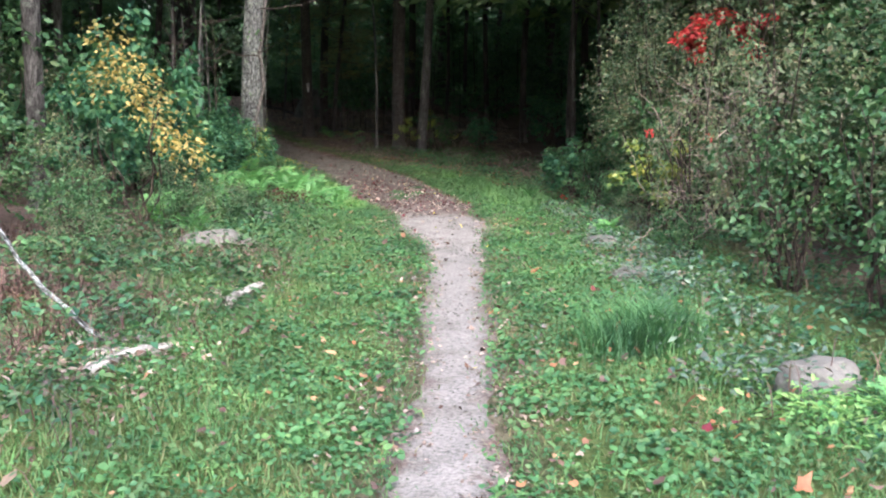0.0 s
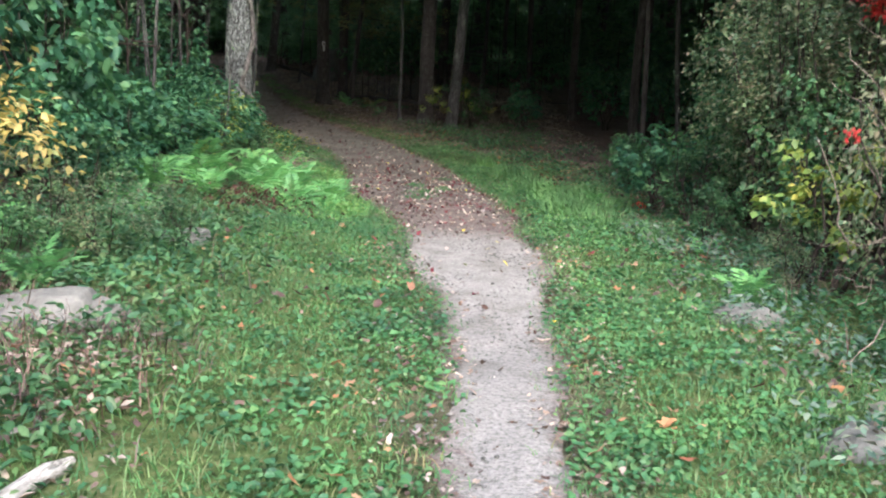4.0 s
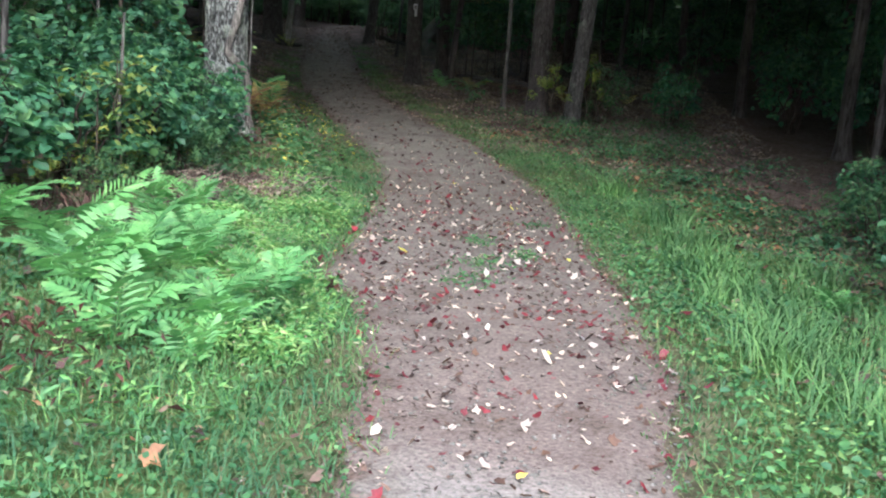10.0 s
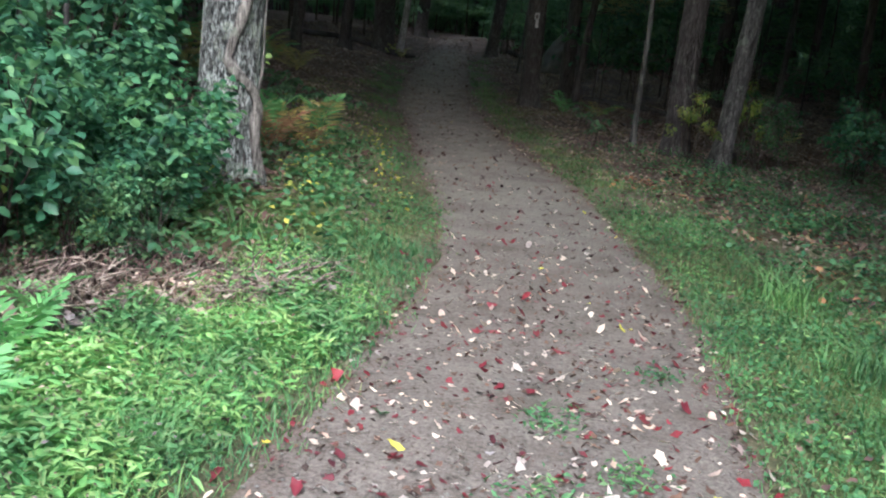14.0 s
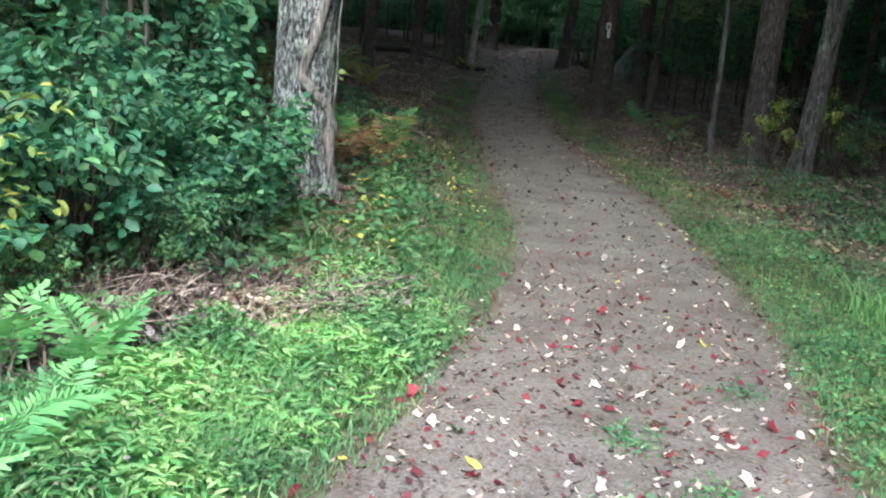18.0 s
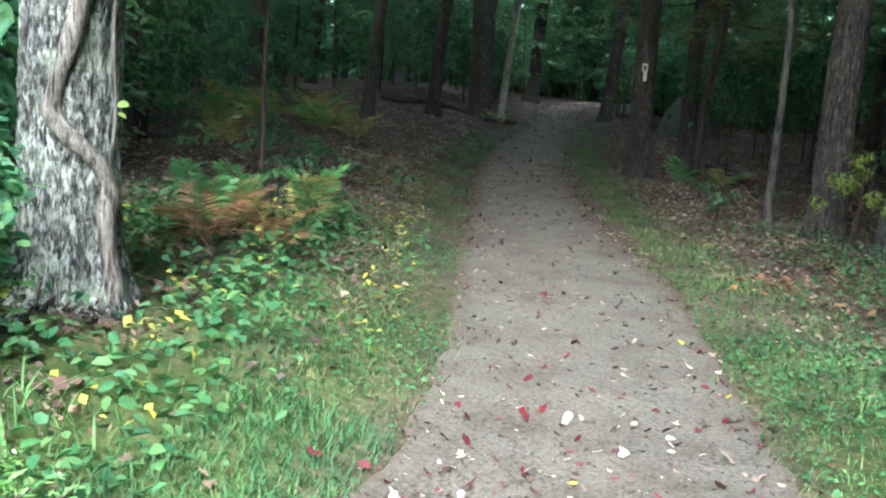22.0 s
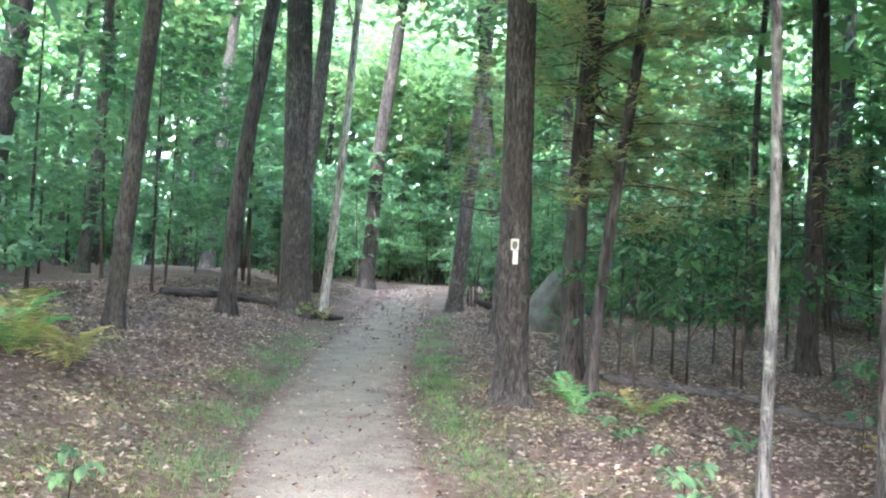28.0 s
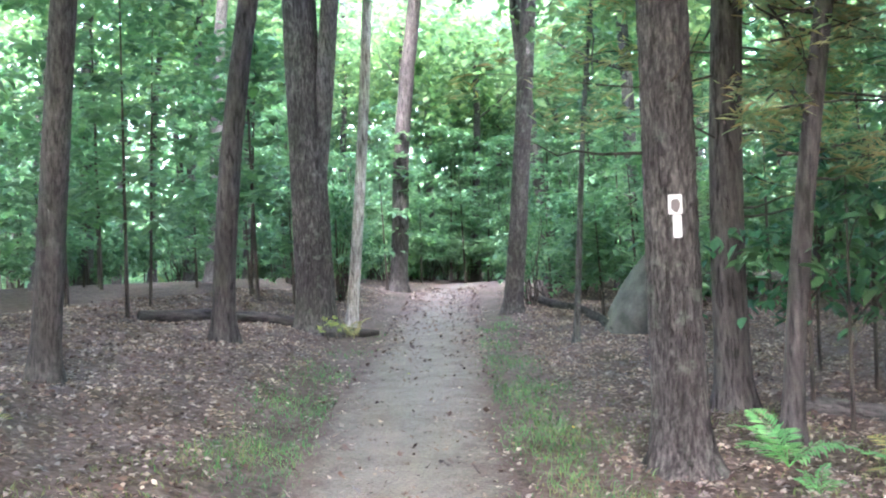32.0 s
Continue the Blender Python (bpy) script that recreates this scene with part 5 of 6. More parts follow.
def log(name, a, b, r0, material, label, category, sides=12, bend=.06, lift=0.0, knobs=0, seed=0):
    r = np.random.default_rng(500 + seed)
    t = np.linspace(0, 1, 16)
    xy = np.array([a]) * (1 - t[:, None]) + np.array([b]) * t[:, None]
    nrm = np.array([-(b[1] - a[1]), b[0] - a[0]])
    xy = xy + nrm * bend * np.sin(t * 3.1 + .4)[:, None] + r.normal(0, .008, (16, 2))
    z = land(xy[:, 0], xy[:, 1]) + r0 * .75 + lift * t
    rad = r0 * (1 - .35 * t) * r.uniform(.97, 1.03, 16)
    rad[0] *= .6
    rad[-1] *= .5
    o = np.array([xy[0, 0], xy[0, 1], z[0]])
    along = Vector((xy[-1, 0] - xy[0, 0], xy[-1, 1] - xy[0, 1], z[-1] - z[0])).normalized()
    turned = Vector((0, 0, 1)).rotation_difference(along).to_matrix()
    V, Q = tube(np.c_[xy, z] - o, rad, sides)
    V = V @ np.array(turned)
    caps = [np.arange(sides)[None], (len(V) - sides + np.arange(sides))[None, ::-1]]
    ob = part(name, mesh_of(name, V, [Q] + caps), material)
    ob.matrix_basis = Matrix.Translation(o) @ turned.to_4x4()
    return tagged(ob, label, category)


log("birch_log", (-1.82, 4.7), (-1.62, 5.4), .045, M_BIRCH, "short piece of white birch branch in grass", "log", seed=1)
log("birch_log", (-1.53, 6.68), (-1.46, 7.45), .048, M_BIRCH, "thin white birch log with dark bands lying in grass", "log", seed=12)
log("birch_log", (-1.95, 5.1), (-1.7, 5.2), .035, M_BIRCH, "broken piece of white birch bark", "log", seed=2)
log("fallen_branch", (-1.98, 5.45), (-2.95, 6.15), .018, M_BARK_PALE, "bare grey fallen branch leaning in weeds", "branch", 7, .05, .5, seed=3)
log("fallen_branch", (-2.7, 6.2), (-3.6, 6.7), .01, M_TWIG, "thin bare fallen branch in weeds", "branch", 6, .08, .3, seed=4)
log("fallen_log", (-3.9, 34.7), (-.6, 32.4), .075, M_BARK, "dark rotting log lying on leaf litter", "log", seed=5)
log("fallen_log", (-8.6, 45.4), (-5.9, 40.0), .09, M_BARK_DARK, "dark fallen log behind the sapling", "log", seed=6)
log("fallen_log", (-11.9, 36.9), (-9.6, 39.6), .1, M_BARK_DARK, "dark old log behind the stout tree", "log", seed=7)
log("fallen_branch", (-2.6, 31.8), (-2.2, 31.3), .02, M_BARK_DARK, "short broken stick on leaf litter", "branch", 7, seed=8)
log("fallen_branch", (-4.1, 20.2), (-3.7, 19.3), .032, M_BARK_PALE, "pale exposed root running from the tree", "root", 8, .1, seed=9)
log("fallen_branch", (1.2, 36.5), (3.4, 35.0), .03, M_BARK_DARK, "thin dark log on the forest floor", "branch", 8, seed=10)

# ---------------------------------------------------------------- grass, herbs, litter and fallen leaves (uncounted)


def scatter(n, x0, x1, y0, y1, keep, r):
    P = np.stack([r.uniform(x0, x1, n), r.uniform(y0, y1, n)], 1)
    P = P[r.uniform(0, 1, n) < keep(P[:, 0], P[:, 1])]
    return np.c_[P, land(P[:, 0], P[:, 1])]


def off_trail(x, y):
    """Distance outside the trail's edge (negative on it); the second value is the side."""
    a, b = lerp(TRAIL_LEFT, y) - x, x - lerp(TRAIL_RIGHT, y)
    return np.maximum(a, b), a > b


def patchy(x, y, f=1.0):
    return .5 + .25 * np.sin(f * 2.3 * x + 1.1 * f * y) + .25 * np.sin(f * 1.3 * x - f * 2.7 * y + 1)


def verge(x, y):
    d, left = off_trail(x, y)
    reach = np.where(left, np.interp(y, [0, 8, 15, 20, 24, 30, 40], [3.6, 2.7, 2.2, 1.1, 1.3, 1.15, .6]), np.interp(y, [0, 8, 18, 22, 26, 34], [3.0, 2.2, 1.8, 1.5, 1.2, .9]))
    k = np.clip((reach - d) / .5, 0, 1) * np.clip(d / .16 + .55, 0, 1)
    return k * np.interp(y, [0, 20, 27, 34, 42], [1, .95, .75, .7, .3])


def stuff(name, V, Ft, material, label, category):
    ob = part(name, mesh_of(name, V, Ft), material, smooth=False)
    return tagged(ob, label, category, kind="stuff")


def lobed_leaves(P, size, r, mixed=True):
    """Fallen leaves with five lobes, a little curled, lying flat."""
    n = len(P)
    a = np.linspace(0, 2 * np.pi, 10, endpoint=False)
    rad = np.array([.5, .36, .47, .34, .42, .27, .4, .34, .47, .35])
    A = a[None] + r.uniform(0, 6.28, n)[:, None]
    s = (size * (r.choice([.6, .8, 1.0, 1.3, 1.7], n, p=[.27, .32, .25, .12, .04]) if mixed else np.ones(n)))[:, None]
    rad = rad[None] * r.uniform(.6, 1.25, (n, 10))
    X, Y = rad * np.cos(A) * s, rad * np.sin(A) * s * r.uniform(.4, 1, n)[:, None]
    tx, ty_ = r.normal(0, .42, n)[:, None], r.normal(0, .42, n)[:, None]
    Z = tx * X + ty_ * Y + r.uniform(0, 9, n)[:, None] * (X ** 2 + Y ** 2) + r.normal(0, .06, (n, 10)) * s
    Z = Z - Z.min(1, keepdims=True) + .004
    ring = np.stack([P[:, 0:1] + X, P[:, 1:2] + Y, P[:, 2:3] + Z], -1)
    cen = np.stack([P[:, 0], P[:, 1], P[:, 2] + Z.mean(1) * .7 + .003], -1)[:, None]
    V = np.concatenate([cen, ring], 1).reshape(-1, 3)
    b = np.arange(n)[:, None, None] * 11
    k = np.arange(10)
    tri = np.stack([np.zeros(10, int), 1 + k, 1 + (k + 1) % 10], 1)[None]
    return V, (b + tri).reshape(-1, 3)


gr = np.random.default_rng(31)
P = scatter(330000, -5, 3.2, 1.5, 26, lambda x, y: verge(x, y) * (.35 + .65 * patchy(x, y, .9)) * np.interp(y, [0, 14, 26], [1, .9, .5]), gr)
h = .02 + .026 * patchy(P[:, 0], P[:, 1], .6) + .035 * np.clip(off_trail(P[:, 0], P[:, 1])[0], 0, 1)
stuff("grass", *grass_blades(P, h, .003, gr, 1.0), M_GRASS, "short green grass with dry blades", "grass")
P = scatter(200000, -10, 1, 25.5, 42, lambda x, y: np.maximum(verge(x, y) * np.clip(patchy(x, y, 1.1) * 2 - .7, .04, 1), np.exp(-((off_trail(x, y)[0] - .4) / .2) ** 2) * (x > mid(y)) * np.clip(patchy(x, y, 1.4) * 2.4 - .9, .05, 1) * .8), gr)
stuff("grass", *grass_blades(P, .055, .0035, gr, 1.3), M_GRASS, "thin patchy grass along the wood path", "grass")
P = scatter(90000, -8, 2.2, 24.5, 35, lambda x, y: np.clip((off_trail(x, y)[0] - .1) / .3, 0, 1) * (off_trail(x, y)[0] < np.where(x > mid(y), 2.8, 1.9)) * np.clip(patchy(x, y, .9) * 1.7 - .35, .08, .8) * (1 - .25 * np.clip(off_trail(x, y)[0], 0, 3)), gr)
stuff("grass", *grass_blades(P, .045, .0035, gr, 1.3), M_OLIVE, "thin olive-green grass on the wood floor", "grass")
P = scatter(60000, -5, 3.2, 1.5, 26, lambda x, y: np.interp(y, [8, 12], [1, .4]) * verge(x, y) * np.clip((1 - patchy(x, y, 1.4)) * 1.7 - .75 + .5 * (off_trail(x, y)[0] < .25), 0, 1), gr)
stuff("dry_grass", *grass_blades(P, .04, .003, gr, 1.2), M_STRAW, "dry straw-coloured grass patches", "grass")
P = scatter(150000, -9, 1.2, 1.5, 38, lambda x, y: (np.abs(off_trail(x, y)[0] + .02) < .13) * np.clip(patchy(x, y, 4.3) * 1.8 - .5, 0, 1) * np.interp(y, [21, 26], [1, .22]), gr)
stuff("grass", *grass_blades(P, .045, .003, gr, 1.1), M_GRASS, "ragged grass fringe along the path's edge", "grass")
P = scatter(210000, -5, 3.2, 1.5, 25, lambda x, y: verge(x, y) * np.clip(patchy(x, y, .7) * 1.6 - .25, .12, 1), gr)
P[:, 2] += gr.uniform(.01, .075, len(P))
stuff("low_herbs", *leaf_blades(P, .03, gr, .55, .75, .1), M_HERB, "low clover-like herbs in grass", "herbs")


P = scatter(70000, -3.2, 2.6, 1.5, 12, lambda x, y: verge(x, y) * np.clip(patchy(x, y, 2.1) * 3 - 1.1, .12, 1) * np.interp(y, [8, 11], [1, .4]) * np.where(x < mid(y), np.interp(off_trail(x, y)[0], [.6, 1.4], [.85, .12]), np.interp(off_trail(x, y)[0], [.8, 1.8], [.8, .3])), gr)
P[:, 2] += gr.uniform(.015, .06, len(P))
stuff("low_herbs", *leaf_blades(P, .044, gr, .45, .7, .1, None, True), M_HERB, "broad-leaved green herbs spreading in the grass", "herbs")


P = scatter(52000, -.8, 3.0, 9, 27, lambda x, y: (x > mid(y)) * np.clip(off_trail(x, y)[0] / .3, 0, 1) * (off_trail(x, y)[0] < 2.4) * np.clip(patchy(x, y, 1.9) * 2.4 - .7, .06, 1) * np.interp(y, [9, 12, 20, 27], [.4, 1, .8, .4]), gr)
P[:, 2] += gr.uniform(.015, .1, len(P)) * (.4 + patchy(P[:, 0], P[:, 1], 1.2))
near_path = (off_trail(P[:, 0], P[:, 1])[0] < .9) & (gr.uniform(0, 1, len(P)) < .6)
stuff("lush_herbs", *leaf_blades(P[near_path], .033, gr, .8, .42, 0), M_LUSH, "bright leafy herbs along the path's edge", "herbs")
stuff("low_herbs", *leaf_blades(P[~near_path], .045, gr, .5, .72, .1, None, True), M_HERB, "broad-leaved herbs on the shady verge", "herbs")
P = scatter(26000, -1.2, 2.6, 12, 27, lambda x, y: (x > mid(y)) * np.clip((off_trail(x, y)[0] - .9) / .5, 0, 1) * (off_trail(x, y)[0] < 3) * np.clip(1.5 - patchy(x, y, 2.3) * 2, .05, 1), gr)
stuff("leaf_litter", *lobed_leaves(P[1500:9000] + [[0, 0, .03]], .055, gr), M_STALK, "dry brown leaves between herbs at the wood's edge", "leaf litter")
stuff("leaf_litter", *lobed_leaves(P[:1500] + [[0, 0, .03]], .055, gr), M_TAN, "orange-brown dry leaves between herbs at the wood's edge", "leaf litter")


def weeds(x, y):
    d, left = off_trail(x, y)
    a = np.clip((d - 1.2) / .8, 0, 1) * np.clip((3.8 - d) / .8, 0, 1)
    return a * np.interp(y, [0, 3, 22, 27], [.3, 1, .9, 0])


P = scatter(130000, -5.5, 4.2, 2, 26, lambda x, y: weeds(x, y) * np.clip(patchy(x, y, 1.3) * 1.5 - .2, .3, 1), gr)
P[:, 2] += gr.uniform(.02, .36, len(P)) * patchy(P[:, 0], P[:, 1], 1.1)
half = gr.uniform(0, 1, len(P)) < .45
stuff("weeds", *leaf_blades(P[half], .07, gr, .5, .55, .1), M_BLUE, "bluish-green broad-leaved weeds at the hedge foot", "weeds")
P = P[~half]
stuff("weeds", *leaf_blades(P, .06, gr, .5, .5, .1), M_SHRUB, "knee-high tangled green weeds at the hedge foot", "weeds")
P = scatter(22000, -5.5, 4.0, 3, 25, lambda x, y: weeds(x, y) * np.clip(patchy(x, y, 1.9) * 2 - .9, 0, 1), gr)
P[:, 2] += gr.uniform(.02, .2, len(P))
stuff("dry_weeds", *grass_blades(P, .18, .003, gr, .9), M_STALK, "dry brown stalks among weeds", "weeds")
P = scatter(190000, -3.6, -1.2, 13.2, 19.2, lambda x, y: np.clip((off_trail(x, y)[0] - .05) / .3, 0, 1) * (off_trail(x, y)[0] < np.interp(y, [16.2, 16.7], [1.22, .96])) * np.clip(patchy(x, y, 1.7) * 1.6 - .1, .35, 1) * np.clip((19.2 - y) / 1.4, 0, 1), gr)
P = P[gr.uniform(0, 1, len(P)) < np.interp(P[:, 1], [14.2, 15.6], [.05, 1])]
tuft = gr.uniform(0, 1, len(P)) < .3
P[:, 2] += np.where(tuft, 0, gr.uniform(.01, .15, len(P)) * (.35 + .9 * patchy(P[:, 0], P[:, 1], 3.1)))
stuff("lush_grass", *grass_blades(P[tuft], .12, .003, gr, .8), M_LUSH, "soft bright green grass among herbs", "grass")
P = P[~tuft]
stuff("lush_herbs", *leaf_blades(P[::2], .044, gr, .75, .36, -.05), M_LUSH, "lush ankle-high leafy green herbs", "herbs")
stuff("lush_herbs", *leaf_blades(P[1::2], .07, gr, .8, .24, .05), M_LUSH, "tall herbs with narrow pointed green leaves", "herbs")
P = P[:1500] + [[0, 0, .06]]
stuff("seedheads", *leaf_blades(P, .02, gr, .9, .5, 0), M_LITTER, "small pale pinkish seedheads above the herbs", "herbs")
P = scatter(50000, -3.2, 1.6, 12.8, 20.5, lambda x, y: np.clip(off_trail(x, y)[0] / .12 + .4, 0, 1) * (off_trail(x, y)[0] < np.interp(y, [17, 19.5], [1.5, .7])) * np.clip(patchy(x, y, 1.3) * 1.5, .3, 1) * np.where(off_trail(x, y)[1], 1, .35), gr)
stuff("grass", *grass_blades(P, .04 + .05 * patchy(P[:, 0], P[:, 1], 2.7), .003, gr, 1.1), M_CLUMP, "lush soft green grass on the verges", "grass")
P = np.c_[gr.normal(-2.25, .28, 340), gr.normal(13.65, .2, 340)]
P = np.c_[P, land(P[:, 0], P[:, 1]) + gr.uniform(.02, .26, 340)]
stuff("withered_fern", *leaf_blades(P, .065, gr, 1.0, .3, .5), M_WITHERED, "dark red-brown withered fern leaflets under fresh ferns", "fern")
P = scatter(46000, -5.2, -1.2, 2.5, 9.5, lambda x, y: np.clip((off_trail(x, y)[0] - 1.0) / .6, 0, 1) * np.clip(patchy(x, y, 1.5) * 2 - .35, .05, 1) * np.interp(y, [4.4, 5.2, 6.8, 7.6], [.08, 1, 1, .3]) * (np.hypot(x + 1.75, y - 5.1) > .55) * (np.hypot(x + 1.5, y - 7.0) > .6), gr)
stuff("dry_weeds", *grass_blades(P, .16, .003, gr, 1.1), M_STALK, "tangle of dry purplish-brown stalks", "weeds")
P = scatter(11000, 1.0, 3.0, 4.5, 13.5, lambda x, y: np.clip((off_trail(x, y)[0] - .85) / .3, 0, 1) * (off_trail(x, y)[0] < 1.9) * np.clip(patchy(x, y, 2.2) * 2.4 - .8, 0, 1), gr)
P[:, 2] += gr.uniform(.03, .22, len(P))
stuff("weeds", *leaf_blades(P, .06, gr, .5, .45, .1), M_HOARY, "hoary bluish-grey weeds at the hedge foot", "weeds")
P = scatter(6500, -4.6, -1.3, 4.2, 9, lambda x, y: np.clip((off_trail(x, y)[0] - 1.1) / .5, 0, 1) * np.clip(patchy(x, y, 1.5) * 2 - .4, 0, 1), gr)
stuff("leaf_litter", *leaf_blades(P + [[0, 0, .04]], .06, gr, .4, .55, .0), M_LITTER, "dry leaves and stalks at the foot of the hedge", "leaf litter")
P = np.c_[gr.normal(-3.1, .16, 1300), gr.uniform(16.0, 18.6, 1300)]
P = np.c_[P, land(P[:, 0], P[:, 1]) + gr.uniform(.01, .06, 1300)]
stuff("leaf_litter", *leaf_blades(P, .07, gr, .6, .4, .0), M_LITTER, "dry brown leaves at the hedge foot", "leaf litter")
P = np.c_[gr.normal(-3.1, .18, 1800), gr.uniform(15.6, 18.6, 1800)]
P = np.c_[P, land(P[:, 0], P[:, 1]) + gr.uniform(0, .08, 1800)]
stuff("dry_weeds", *grass_blades(P, .12, .004, gr, 1.6), M_STALK, "matted dry brown stalks at the hedge foot", "weeds")
yb = gr.uniform(16.5, 18.7, 2600)
P = np.c_[-2.95 + .3 * (yb - 17.1) + gr.normal(0, .09, 2600), yb]
P = np.c_[P, land(P[:, 0], P[:, 1]) + gr.uniform(.02, .09, 2600)]
stuff("leaf_litter", *lobed_leaves(P, .055, gr), M_LITTER, "dry pinkish-brown leaves among brushwood at the hedge foot", "leaf litter")
chunks = []
for k in range(150):
    y0 = gr.uniform(16.5, 18.8)
    x0, a, ln = -2.98 + .3 * (y0 - 17.1) + gr.normal(0, .1), gr.uniform(-.7, .9) + (3.14 if k % 2 else 0), gr.uniform(.18, .6)
    q = np.linspace(0, 1, 6)[:, None]
    P = np.array([[x0, y0, 0]]) + q * ln * np.array([[math.sin(a) * .6, math.cos(a), 0]]) + np.concatenate([np.zeros((1, 3)), gr.normal(0, .018, (5, 3))])
    P[:, 2] = land(P[:, 0], P[:, 1]) + gr.uniform(.03, .12) + q[:, 0] * gr.uniform(-.05, .14) + .05 * np.sin(q[:, 0] * 3)
    chunks.append(tube(P, .0055 * (1.2 - q[:, 0]) * gr.uniform(.5, 1.4), 5))
stuff("brushwood", *join(chunks), M_STICK, "tangle of dry tan sticks at the hedge foot", "brushwood")
chunks = []
for k in range(170):
    x0, y0, z0 = gr.normal(2.85, .3), gr.normal(9.7, .6), gr.uniform(.2, 1.7)
    d = unit(np.array([gr.normal(-.2, .5), gr.normal(-.3, .5), gr.normal(.35, .5)]))
    q = np.linspace(0, 1, 6)[:, None]
    P = np.array([[x0, y0, gz(x0, y0) + z0]]) + q * gr.uniform(.25, .7) * d[None] + np.concatenate([np.zeros((1, 3)), gr.normal(0, .02, (5, 3))])
    chunks.append(tube(P, .004 * (1.2 - q[:, 0]) * gr.uniform(.6, 1.4), 5))
stuff("dead_twigs", *join(chunks), M_STICK, "bare grey-brown dead twigs tangled in the hedge", "twigs")
P = scatter(17000, -5.6, -2.2, 17.8, 24.5, lambda x, y: np.clip(off_trail(x, y)[0] - .25, 0, 1) * np.clip(patchy(x, y, 2.6) * 2.2 - .7, 0, 1), gr)
P[:, 2] += gr.uniform(.02, .2, len(P))
stuff("low_herbs", *leaf_blades(P, .068, gr, .5, .6, .1, None, True), M_HERB, "leafy green herbs at the foot of the tree", "herbs")
P = scatter(1700, -4.9, -2.7, 19.4, 25.6, lambda x, y: np.clip(off_trail(x, y)[0], 0, 1) * (patchy(x, y, 3.1) > .72), gr)
P[:, 2] += gr.uniform(.1, .25, len(P))
stuff("yellow_herbs", *leaf_blades(P, .06, gr, .4, .6, .1), M_YELLOW, "yellowing herb leaves", "herbs")
P = scatter(9000, -2.6, 1.5, 23, 28, lambda x, y: np.clip(off_trail(x, y)[0] - .6, 0, 1) * patchy(x, y, 1.2), gr)
P[:, 2] += gr.uniform(.02, .16, len(P))
stuff("low_herbs", *leaf_blades(P, .055, gr, .4, .6, .1), M_HERB, "low green herbs under the trees", "herbs")
P = np.c_[gr.normal(-1.35, .14, 26), gr.normal(24.85, .22, 26)]
P = np.c_[P, land(P[:, 0], P[:, 1]) + gr.uniform(.02, .1, 26)]
stuff("orange_herbs", *leaf_blades(P, .085, gr, .4, .7, .1), M_ORANGE, "patch of orange autumn leaves", "herbs")


def grass_clump(x, y, n, h, label):
    P = np.c_[gr.normal(0, .13, n), gr.normal(0, .13, n), np.zeros(n)]
    ob = part("grass_clump", mesh_of("grass_clump", *grass_blades(P, h, .0032 if y < 10 else .0045, gr, .9)), M_CLUMP if y < 10 else M_TUSSOCK, smooth=False)
    ob.matrix_basis = pose(x, y, gz(x, y) - .01)
    return tagged(ob, label, "grass", "tall grass clumps")


for x, y, n, h in ((1.3, 5.75, 800, .32), (1.05, 5.6, 500, .25), (1.05, 15.2, 210, .24), (1.15, 16.1, 180, .24), (.75, 18.3, 210, .26), (.65, 19.2, 156, .24), (1.35, 14.2, 156, .22), (1.6, 13.3, 144, .22), (.95, 17.2, 156, .22), (1.45, 15.7, 144, .24), (1.0, 15.6, 156, .2), (.9, 16.6, 156, .2), (.8, 17.7, 156, .2), (1.3, 16.8, 156, .22), (1.75, 16.2, 156, .24), (1.15, 14.7, 144, .2), (-3.2, 19.3, 54, .24), (.2, 20.6, 132, .28), (1.6, 17.3, 144, .24)):
    grass_clump(x, y, n, h, "clump of tall arching green grass")

for x, y, s in ((-.7, 16.95, .16), (-.75, 16.4, .18), (-.45, 17.3, .1), (-.85, 17.7, .12), (-.5, 18.6, .1)):
    n = int(170 * s / .16)
    P = np.c_[gr.normal(x, s * .6, n), gr.normal(y, s * .75, n)]
    P = np.c_[P, land(P[:, 0], P[:, 1]) + gr.uniform(.005, .05, n)]
    V, Ft = leaf_blades(P, .036, gr, .7, .42, -.3)
    stuff("plantain_tuft", V, Ft, M_HERB, "low green weed tuft growing in the trodden path", "herbs")


def on_trail(x, y):
    return (off_trail(x, y)[0] < .05).astype(float)


def red_zone(x, y):
    return np.interp(y, [11, 13, 14, 15, 18.5, 20.5, 23, 27], [.02, .1, .6, 1, 1, .5, .1, .02])


TRAIL_LIFT = np.array([[0, 0, .008]])
for mat, name, n, size, label in ((M_FALL_RED, "fallen_red_leaves", 4800, .046, "scattered fallen red maple leaves"), (M_FALL_PALE, "fallen_pale_leaves", 4600, .045, "scattered pale upturned fallen leaves"),
                                  (M_FALL_BROWN, "fallen_brown_leaves", 7000, .035, "scattered dark brown fallen leaves")):
    P = scatter(n, -2.8, .8, 10.5, 27, lambda x, y: on_trail(x, y) * red_zone(x, y), gr)
    stuff(name, *lobed_leaves(P + TRAIL_LIFT, size, gr), mat, label, "fallen leaves")
P = scatter(26000, -12, .8, 1.5, 46, lambda x, y: on_trail(x, y) * np.interp(y, [16, 20, 30, 34], [.35, .8, .8, .4]), gr)
stuff("fallen_brown_leaves", *lobed_leaves(P + TRAIL_LIFT, .043, gr), M_FALL_BROWN, "sparse brown leaves and bits on the path", "fallen leaves")
P = scatter(62000, -8, .8, 1.5, 34, lambda x, y: on_trail(x, y) * np.clip(patchy(x, y, 1.7) * 1.6, .2, 1) * np.interp(y, [12, 15], [.5, 1]), gr)
